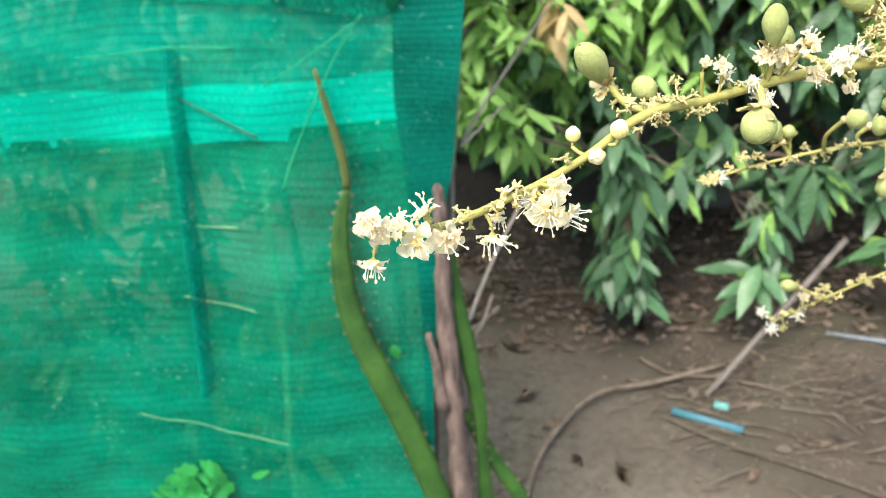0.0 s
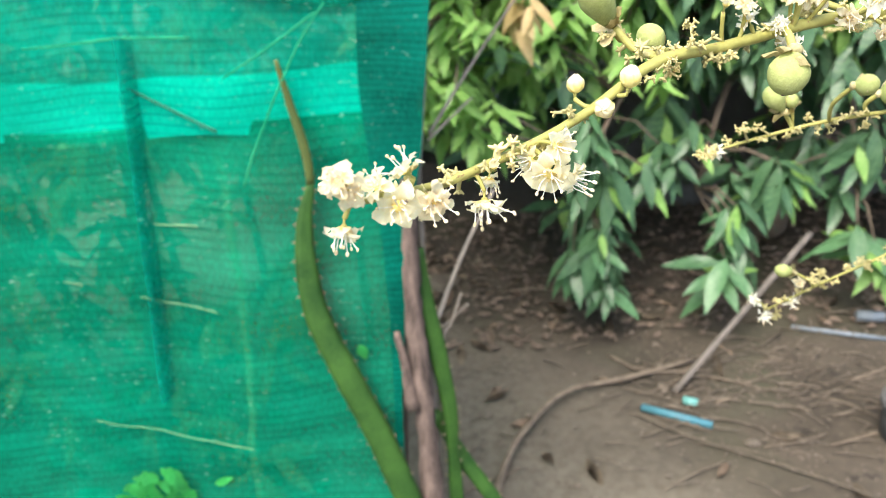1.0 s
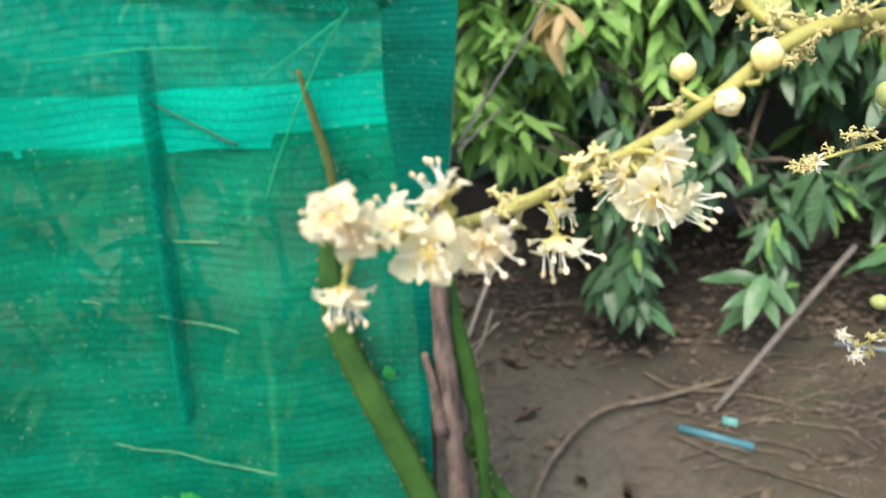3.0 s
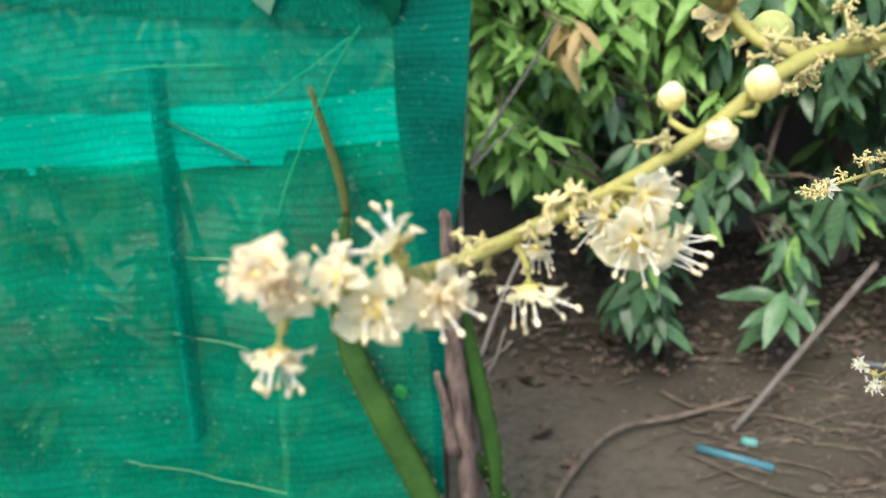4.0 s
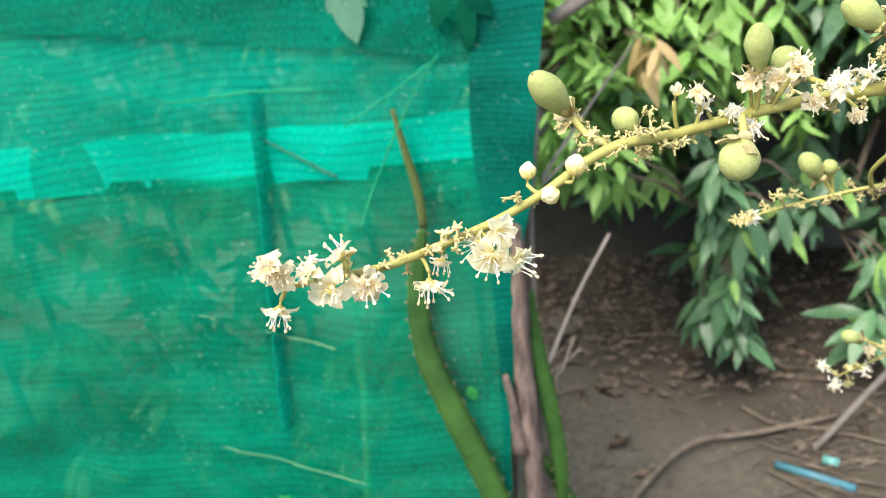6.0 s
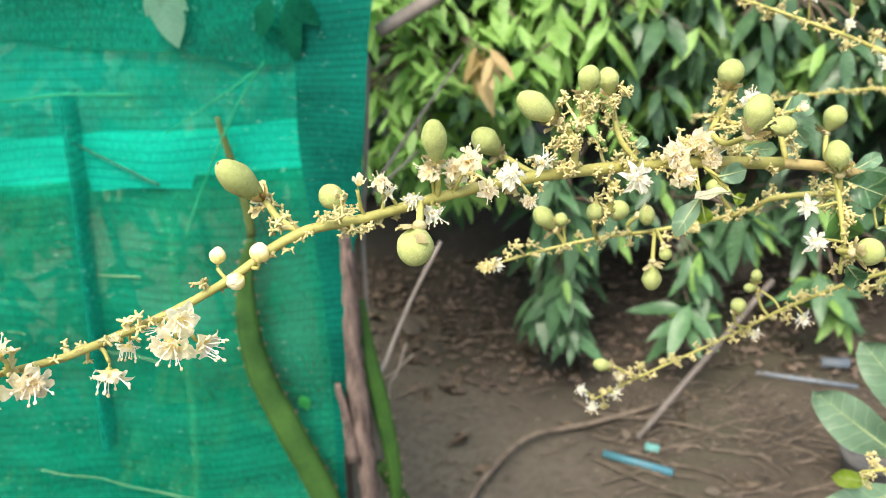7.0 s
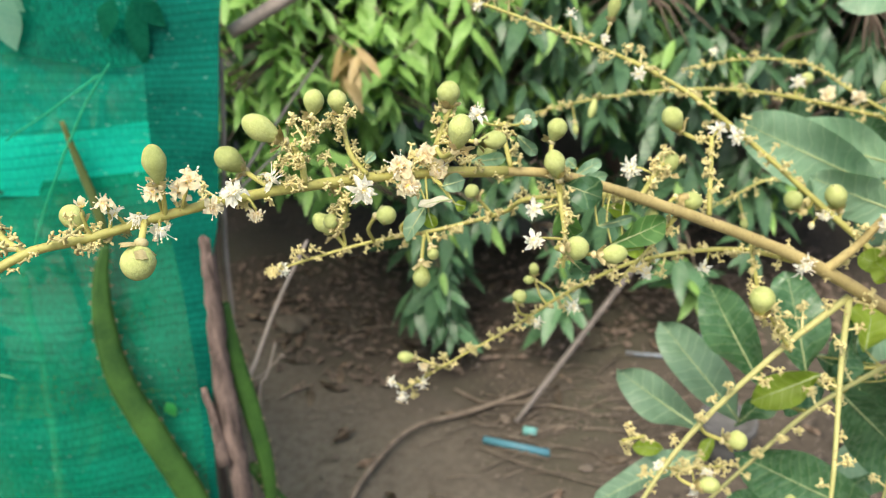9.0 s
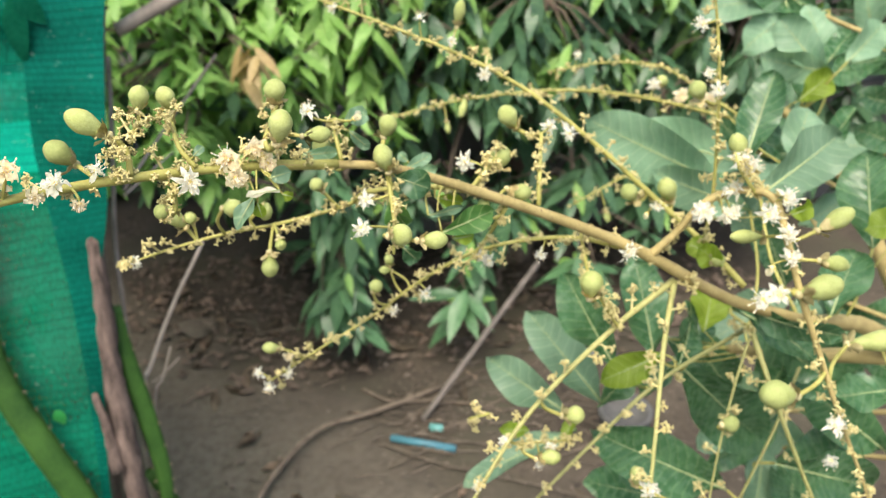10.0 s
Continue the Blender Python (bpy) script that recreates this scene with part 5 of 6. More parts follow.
leaf("pale", (0.1698, 0.254, 1.4145), (0.1771, 0.2514, 1.4171), 0.0062, (-0.28, -0.88, 0.39), 0.2, 10)
leaf("white", (0.1727, 0.2503, 1.4106), (0.1607, 0.2465, 1.412), 0.0047, (-0.26, -0.87, 0.41), 0.1, 60)
leaf("pale", (0.1639, 0.2511, 1.4093), (0.155, 0.2462, 1.3991), 0.0062, (-0.23, -0.87, 0.44), 0.1, 20)
leaf("young", (0.1643, 0.2506, 1.4065), (0.1655, 0.2486, 1.4012), 0.0044, (-0.25, -0.86, 0.43), 0.1, 0)
leaf("young", (0.1736, 0.2501, 1.4094), (0.1773, 0.2498, 1.4079), 0.0040, (-0.29, -0.86, 0.41), 0.1, 20)
leaf("pale", (0.202, 0.2879, 1.4225), (0.2125, 0.2914, 1.4249), 0.0081, (-0.36, -0.88, 0.31), 0.1, -10)
leaf("pale", (0.2036, 0.2854, 1.4195), (0.2121, 0.2868, 1.4102), 0.0045, (-0.36, -0.87, 0.34), 0.1, 0)
leaf("pale", (0.2262, 0.2832, 1.4014), (0.2391, 0.288, 1.4056), 0.0049, (-0.42, -0.83, 0.36), 0.1, 0)
leaf("pale", (0.2263, 0.2829, 1.3997), (0.2413, 0.2849, 1.3996), 0.0050, (-0.42, -0.82, 0.37), 0.1, 10)
leaf("old", (0.2206, 0.277, 1.4011), (0.2352, 0.2731, 1.3958), 0.0125, (-0.42, -0.82, 0.39), 0.1, -5)
leaf("fresh", (0.217, 0.2706, 1.3932), (0.2237, 0.2703, 1.3804), 0.0113, (-0.4, -0.81, 0.43), 0.1, 10)
leaf("old", (0.2214, 0.2652, 1.3741), (0.2279, 0.2658, 1.3662), 0.0082, (-0.4, -0.78, 0.47), 0.1, 10)
leaf("fresh", (0.2399, 0.2725, 1.3753), (0.2653, 0.2756, 1.3816), 0.0112, (-0.47, -0.77, 0.43), 0.15, 20)
leaf("pale", (0.2341, 0.2739, 1.3836), (0.251, 0.277, 1.3838), 0.0041, (-0.45, -0.79, 0.42), 0.1, 40)
leaf("young", (0.2454, 0.2738, 1.3711), (0.2553, 0.2748, 1.371), 0.0063, (-0.46, -0.77, 0.45), 0.1, 20)
leaf("pale", (0.1438, 0.2548, 1.4249), (0.1475, 0.2573, 1.4275), 0.0029, (-0.19, -0.91, 0.36), 0.1, 0)
leaf("pale", (0.2282, 0.2876, 1.4035), (0.2246, 0.2882, 1.407), 0.0041, (-0.4, -0.84, 0.36), 0.1, 0)
leaf("young", (0.2395, 0.2846, 1.3866), (0.2557, 0.2934, 1.3785), 0.0065, (-0.44, -0.8, 0.41), 0.1, 0)


# leafy shoots further back on the same tree
br = random.Random(11)
SHOOTS = [(0.7, 0.6, 1.1), (0.6, 0.507, 1.035), (0.74, 0.758, 1.194), (0.85, 0.73, 1.321), (0.66, 0.532, 0.949), (0.8, 0.622, 0.994), (0.72, 0.74, 1.38), (0.9, 0.795, 1.116)]
for at in SHOOTS:
    stem("shoot", [(*at, 0.0015), (at[0] + 0.08, at[1] + 0.01, at[2] - 0.03, 0.0025), (1.0, 0.55, at[2] - 0.12, 0.004)])
    for k in range(7):
        d = Vector((br.uniform(-1.2, 0.5), br.uniform(-0.5, 0.3), br.uniform(-0.5, 1.0))).normalized()
        b = Vector(at) + Vector((0.012 * k, 0.002 * k, -0.004 * k))
        n = Vector((-0.3 + br.uniform(-0.4, 0.4), -0.8, 0.5 + br.uniform(-0.2, 0.5)))
        size = br.uniform(0.075, 0.12)
        leaf(br.choice(("old", "old", "pale")), b, b + d * size, size * br.uniform(0.36, 0.46), n, br.uniform(0.08, 0.25), br.uniform(-25, 25))


def star(bm, at, d, size, slot=0, r=rng, teeth=0.16):
    """A spent calyx: a little cup with spreading teeth."""
    turn = stand(d, r.uniform(0, 6))
    ball(bm, at, size * 0.36, (1, 1, 0.8), 6, slot, turn)
    for k in range(r.choice((4, 5, 6))):
        w = k * 1.26 + r.uniform(-0.25, 0.25)
        e = turn @ Vector((math.cos(w) * 0.95, math.sin(w) * 0.95, r.uniform(0.1, 0.6))) * size * r.uniform(0.65, 1.1)
        tube(bm, [at, Vector(at) + e * 0.5, Vector(at) + e * 0.9, Vector(at) + e], [size * 0.2, size * 0.24, size * 1.7 * teeth, size * teeth], 4, 0.25, 0, 0, 0, slot)


def spur(seed, length, sides, thick=0.00065, wide=1.0, teeth=0.14):
    """A bare flower stalk that forks into side stalks, each ending in a spent calyx."""
    r, bm = random.Random(seed), bmesh.new()
    bow = Vector((r.uniform(-0.3, 0.3), r.uniform(-0.3, 0.3), 0)) * length
    line = smooth_line([(0, 0, -0.0008), Vector((0, 0, length * 0.5)) + bow * 0.5, Vector((0, 0, length)) + bow], 3)
    tube(bm, line, np.linspace(thick, thick * 0.65, len(line)), 5, 0.1, seed)
    star(bm, line[-1], Vector(line[-1]) - Vector(line[-2]), r.uniform(0.0013, 0.0019) * wide, 0, r, teeth)
    for j in range(sides):
        a, at = j * 2.4 + r.uniform(-0.4, 0.4), Vector(line[r.randrange(len(line) // 2, len(line))])
        e = at + Vector((math.cos(a), math.sin(a), r.uniform(0.1, 0.9))) * r.uniform(0.0012, 0.0026)
        tube(bm, [at, (at + e) / 2, e], [0.00045, 0.0004, 0.00038], 4)
        star(bm, e, e - at, r.uniform(0.0011, 0.0017), 0, r, teeth)
    return mesh_of("spent_flower_stalk", bm, SPUR)


spur_meshes = [spur(100 + k, 0.0009 + 0.0003 * (k % 6), (0, 1, 2, 3)[k % 4]) for k in range(12)]
branchlets = [spur(140 + k, 0.004 + 0.0011 * k, 6 + k % 4) for k in range(6)]
tip_spurs = [spur(170 + k, 0.0012 + 0.0003 * (k % 4), k % 3, 0.0008, 0.85, 0.08) for k in range(6)]


DENSITY = {"main": 0.004, "second": 0.0036, "third": 0.0036, "third_fork": 0.004, "upper": 0.0038, "arch": 0.0034, "upright": 0.0036, "low_a": 0.013, "low_b": 0.012, "low_c": 0.018, "low_d": 0.014, "low_e": 0.018, "back_a": 0.0042, "back_b": 0.0042, "back_c": 0.0042}
spurs = []
sr = random.Random(5)
for name in sorted({s[3] for s in samples}):
    gap = DENSITY.get(name, 0.002 if name.startswith("short") else 0)
    if not gap:
        continue
    run, left = [s for s in samples if s[3] == name], 0.001
    for (a, d, ra, _), (b, _, rb, _) in zip(run, run[1:]):
        n = (b - a).length
        while left < n:
            u = left / n
            p, rad = a.lerp(b, u), ra + (rb - ra) * u
            if (rad < 0.0029 or name == "arch") and (p.x > 0.06 or name != "main" or sr.random() < (0.75 if p.x < 0.03 else 0.5)):
                out = Matrix.Rotation(sr.uniform(0, 6.3), 3, d) @ d.orthogonal().normalized() - d * sr.uniform(0, 0.8)
                size = sr.uniform(0.9, 1.45) * (1.08 if p.x < 0.03 else 0.85)
                if name.startswith("low") or (p.x > 0.05 and sr.random() < (0.4 if name.startswith("short") else 0.26)):
                    size = -sr.uniform(0.75, 1.3) * (1.0 if name.startswith("low") else 0.8)
                spurs.append((p + out.normalized() * rad * 0.7, out, size))
            left += gap * sr.uniform(0.5, 1.5)
        left -= n
spurs.sort(key=lambda s: s[0].x)
far_co, far_faces, far_n = [], [], 0
for k, (p, d, s) in enumerate(spurs):
    me = branchlets[k % 6] if s < 0 else tip_spurs[k % 6] if p.x < 0.06 else spur_meshes[k * 7 % 12]
    s = abs(s)
    m = Matrix.Translation(p - TREE) @ stand(d, k).to_4x4() @ Matrix.Diagonal((s, s, s, 1))
    if k < 300:
        part("spent_flower_stalk", me, None, tree, "", m)
        continue
    v = np.empty(len(me.vertices) * 3)
    me.vertices.foreach_get("co", v)
    mm = np.array(m)
    far_co.append(v.reshape(-1, 3) @ mm[:3, :3].T + mm[:3, 3])
    far_faces += [tuple(a + far_n for a in f.vertices) for f in me.polygons]
    far_n += len(me.vertices)
me = bpy.data.meshes.new("spent_blossom")
me.from_pydata(np.concatenate(far_co).tolist(), [], far_faces)
me.polygons.foreach_set("use_smooth", [True] * len(far_faces))
me.materials.append(SPUR)
tagged(part("spent_blossom", me, None, tree), kind="stuff")


# ---- fruits ----
def sepals(seed):
    """A calyx left open under a fruit: five broad blunt sepals round a thick cup."""
    bm, r = bmesh.new(), random.Random(seed)
    ball(bm, (0, 0, -0.0004), 0.0021, (1, 1, 0.7), 8)
    for k in range(5):
        w = k * math.tau / 5 + r.uniform(-0.25, 0.25)
        lift = r.uniform(-0.25, 0.75)
        size = r.uniform(0.0048, 0.0062)
        sepal = blade(size, size * r.uniform(0.62, 0.8), -0.3, 0.5, 0.45, 5, 2, 0.0005, 0.12, seed * 7 + k, 0.6, 0.7)
        d = Vector((math.cos(w) * math.cos(lift), math.sin(w) * math.cos(lift), math.sin(lift)))
        up = Vector((-math.cos(w) * math.sin(lift), -math.sin(w) * math.sin(lift), math.cos(lift)))
        m = Matrix.Translation(d * 0.0012) @ turned(d, up).to_4x4()
        piece = bpy.data.meshes.new("sepal")
        bmesh.ops.transform(sepal, matrix=m, verts=sepal.verts[:])
        sepal.to_mesh(piece)
        sepal.free()
        bm.from_mesh(piece)
        bpy.data.meshes.remove(piece)
    return mesh_of("calyx", bm, CALYX)


calyx_meshes = [sepals(k) for k in range(4)]
fruit_count = 0


def fruit(base, tip, width):
    global fruit_count
    width *= 0.95
    fruit_count += 1
    base, tip = Vector(base), Vector(tip)
    axis = tip - base
    length, bm = axis.length, bmesh.new()
    bmesh.ops.create_uvsphere(bm, u_segments=20, v_segments=14, radius=1)
    r = random.Random(fruit_count)
    lop = r.uniform(-0.08, 0.08)
    for v in bm.verts:
        u = (v.co.z + 1) / 2
        neck = 0.5 + 0.52 * min(1.0, u / 0.6) ** 1.1 if length > width * 1.15 else 0.82 + 0.18 * min(1.0, u / 0.35)
        k = 1 + 0.025 * noise.noise(v.co * 2.2 + Vector((fruit_count, 0, 0)))
        v.co = Vector((v.co.x * width / 2 * neck * k + lop * length * u * u * 0.5, v.co.y * width / 2 * neck * k, u * length))
    for f in bm.faces:
        f.smooth = True
    ob = part("fruit", bm, FRUIT, tree, "", Matrix.Translation(base - TREE) @ stand(axis, fruit_count).to_4x4())
    if fruit_count % 3 == 1:
        bm = bmesh.new()
        ball(bm, (lop * length * 0.5, 0, length * 0.995), width * 0.055, (1, 1, 0.5), 6)
        part("style_scar", bm, TREE_BARK, ob, "tiny brown style scar")
    s = max(0.45, min(1.15, width / 0.0095))
    part("calyx", calyx_meshes[fruit_count % 4], None, ob, "tan starry calyx", Matrix.Diagonal((s * 0.95, s * 0.95, s, 1)))
    at = nearest(base - axis.normalized() * 0.004)
    if (at[0] - base).length < 0.05:
        mid = (at[0] + base - axis.normalized() * 0.006) / 2
        tree_part("fruit_stalk", tube(bmesh.new(), smooth_line([at[0], mid, base], 4), 0.0008 * s + 0.0002, 6, 0.08, 2), STEM)


fruit((0.0363, 0.2205, 1.4284), (0.0281, 0.2141, 1.4424), 0.0089)
fruit((0.0833, 0.225, 1.4343), (0.0821, 0.2252, 1.447), 0.0075)
fruit((0.1029, 0.2625, 1.4224), (0.0946, 0.262, 1.431), 0.0092)
fruit((0.1186, 0.245, 1.4381), (0.1067, 0.2444, 1.4466), 0.0087)
fruit((0.1277, 0.2558, 1.4421), (0.1296, 0.2554, 1.4513), 0.0073)
fruit((0.1376, 0.2654, 1.4387), (0.1357, 0.265, 1.4479), 0.0072)
fruit((0.0778, 0.2116, 1.4225), (0.0751, 0.2079, 1.413), 0.0103)
fruit((0.0534, 0.2399, 1.4168), (0.0486, 0.2431, 1.4228), 0.0079)
fruit((0.1298, 0.333, 1.3613), (0.1215, 0.3328, 1.3717), 0.0089)
fruit((0.1334, 0.3341, 1.3622), (0.1316, 0.3332, 1.3683), 0.0060)
fruit((0.1671, 0.3124, 1.3538), (0.1663, 0.3084, 1.3429), 0.0086)
fruit((0.1639, 0.3271, 1.3685), (0.1703, 0.3252, 1.369), 0.0092)
fruit((0.1687, 0.381, 1.2536), (0.1576, 0.3796, 1.2571), 0.0075)
fruit((0.1738, 0.2672, 1.4376), (0.1752, 0.267, 1.4478), 0.0087)
fruit((0.173, 0.2418, 1.4318), (0.1762, 0.2419, 1.4439), 0.0090)
fruit((0.1832, 0.2594, 1.4277), (0.1934, 0.2575, 1.4288), 0.0069)
fruit((0.2184, 0.2895, 1.4144), (0.2219, 0.2891, 1.4237), 0.0085)
fruit((0.2172, 0.2727, 1.4053), (0.2137, 0.2727, 1.4171), 0.0086)
fruit((0.2124, 0.2465, 1.3894), (0.2211, 0.2446, 1.3901), 0.0093)
fruit((0.2232, 0.2441, 1.3873), (0.2348, 0.2421, 1.3871), 0.0078)
fruit((0.2214, 0.3585, 1.299), (0.2251, 0.3577, 1.3058), 0.0080)
fruit((0.232, 0.3627, 1.3112), (0.2321, 0.3622, 1.3197), 0.0057)
fruit((0.2332, 0.3623, 1.3091), (0.2262, 0.3607, 1.3112), 0.0051)
fruit((0.2944, 0.3391, 1.3959), (0.287, 0.3392, 1.4079), 0.0105)
fruit((0.2787, 0.3158, 1.3851), (0.2792, 0.3158, 1.3966), 0.0111)
fruit((0.2786, 0.3017, 1.3798), (0.2899, 0.2992, 1.3769), 0.0088)
fruit((0.2656, 0.2943, 1.3722), (0.2643, 0.2936, 1.3796), 0.0061)
fruit((0.4057, 0.3664, 1.3322), (0.3986, 0.3672, 1.3479), 0.0124)
fruit((0.3815, 0.367, 1.3354), (0.3735, 0.3667, 1.3455), 0.0110)
fruit((0.3235, 0.2949, 1.318), (0.3241, 0.2955, 1.333), 0.0128)
fruit((0.3107, 0.2862, 1.2515), (0.3224, 0.2842, 1.2519), 0.0106)
fruit((0.295, 0.2794, 1.2303), (0.3079, 0.2776, 1.2318), 0.0089)
fruit((0.3804, 0.3117, 1.4136), (0.3741, 0.3112, 1.4223), 0.0095)
fruit((0.3962, 0.293, 1.388), (0.3891, 0.2933, 1.4013), 0.0095)
fruit((0.4092, 0.2831, 1.3492), (0.3892, 0.2816, 1.3521), 0.0076)
fruit((0.4267, 0.3058, 1.207), (0.4368, 0.3039, 1.2077), 0.0114)
fruit((0.4141, 0.3319, 1.3094), (0.4236, 0.33, 1.3101), 0.0089)
fruit((0.3832, 0.3197, 1.1536), (0.3811, 0.3205, 1.1697), 0.0092)
fruit((0.401, 0.2257, 1.294), (0.3809, 0.2247, 1.3002), 0.0147)
fruit((0.4076, 0.2473, 1.3361), (0.4292, 0.2461, 1.3408), 0.0133)
fruit((0.4237, 0.2638, 1.3603), (0.4409, 0.2633, 1.3695), 0.0103)
fruit((0.423, 0.2574, 1.3471), (0.4382, 0.2548, 1.3441), 0.0087)
fruit((0.4543, 0.2581, 1.2935), (0.4873, 0.256, 1.2933), 0.0124)
fruit((0.1941, 0.3189, 1.3795), (0.1895, 0.318, 1.3859), 0.0072)
fruit((0.1935, 0.2881, 1.4061), (0.1915, 0.288, 1.4171), 0.0083)
fruit((0.1486, 0.3182, 1.3755), (0.1574, 0.3163, 1.376), 0.0087)
fruit((0.133, 0.2496, 1.4067), (0.1282, 0.2477, 1.4076), 0.0060)
fruit((0.2816, 0.4095, 1.4323), (0.2844, 0.41, 1.4469), 0.0071)
fruit((0.3415, 0.6002, 1.3333), (0.3362, 0.5952, 1.3165), 0.0072)
fruit((0.3267, 0.6065, 1.3119), (0.3274, 0.6025, 1.3007), 0.0057)
fruit((0.5159, 0.6001, 1.333), (0.5249, 0.5991, 1.3386), 0.0107)
fruit((0.4686, 0.6099, 1.3308), (0.4681, 0.606, 1.3205), 0.0068)
fruit((0.4587, 0.5578, 1.2371), (0.4609, 0.5537, 1.2253), 0.0068)
fruit((0.1718, 0.3155, 1.3603), (0.1732, 0.3125, 1.3543), 0.0058)


# ---- flowers ----
def petal_mesh(name, mat, curl, seed, wide=0.66, crimp=0.2):
    """A petal of unit length along +y."""
    return mesh_of(name, blade(1.0, wide, curl, 0.4, 0.6, 9, 3, 0.0, crimp, seed, 0.62, 0.9), mat)


PETALS = {"slim": [petal_mesh("petal", WHITE_PETAL, c, k + 20, 0.52, 0.45) for k, c in enumerate((0.3, 0.6, 0.9, -0.3))], "fresh": [petal_mesh("petal", PETAL, c, k, 0.8) for k, c in enumerate((0.15, 0.3, 0.45, 0.05))], "faded": [petal_mesh("petal", FADED, c, k + 9, 0.74, 0.4) for k, c in enumerate((-0.2, 0.3, 0.5, 0.1))], "shut": [petal_mesh("petal", PETAL, c, k + 5, 0.82) for k, c in enumerate((-0.45, -0.5))]}


def stamen_mesh(seed, bow):
    bm = bmesh.new()
    pts = smooth_line([(0, 0, 0), (0, 0.3, 0.35), (0, 0.3 + bow * 0.5, 0.7), (0, 0.3 + bow, 1.0)], 3)
    tube(bm, pts, np.linspace(0.036, 0.024, len(pts)), 5)
    ball(bm, pts[-1], 0.085, (1, 0.8, 1.35), 7, 1)
    return mesh_of("stamen", bm, FILAMENT, ANTHER)


STAMENS = [stamen_mesh(k, b) for k, b in enumerate((0.05, 0.3, 0.55, -0.1))]
CUPS = []
for k in range(2):
    bm = bmesh.new()
    ball(bm, (0, 0, -0.02), 0.2, (1, 1, 0.8), 10, 0)
    ball(bm, (0, 0, 0.1), 0.3, (1, 1, 0.45), 10, 1)
    tube(bm, [(0, 0, -0.5), (0.02, 0, -0.25), (0, 0, 0)], [0.075, 0.07, 0.1], 6)
    CUPS.append(mesh_of("flower", bm, STEM, DISC))
BUDS = []
for k in range(3):
    bm, r = bmesh.new(), random.Random(60 + k)
    ball(bm, (0, 0, 0.4), 0.76, (1, 1, 1.06), 40, 0)
    for v in bm.verts:
        u = (v.co.z + 0.4) / 1.6
        a = math.atan2(v.co.y, v.co.x) + 1.1 * u
        fold = (a * 5 / math.tau + 0.2 * k) % 1.0
        lobe = 0.83 + 0.26 * fold**0.5 + 0.04 * noise.noise(v.co * 2.5 + Vector((k * 4, 0, 0)))
        lobe *= 1.0 - 0.16 * max(0.0, u - 0.72) / 0.28
        v.co.x, v.co.y = v.co.x * lobe, v.co.y * lobe
        v.co.z += 0.35 * max(0.0, u - 0.7) * math.sin(a * 4 + k)
    for f in bm.faces:
        c = f.calc_center_median()
        a = math.atan2(c.y, c.x)
        f.material_index = 1 if (c.z + 0.4) / 1.6 < 0.3 + 0.1 * abs(math.sin(2.5 * a + k)) else 0
    tube(bm, [(0, 0, -1.0), (0.03, 0, -0.65), (0, 0, -0.25)], [0.11, 0.11, 0.24], 8, 0, 0, 0, 0, 2)
    BUDS.append(mesh_of("flower_bud", bm, BUD_PETAL, BUD_BASE, STEM))
flower_count = 0


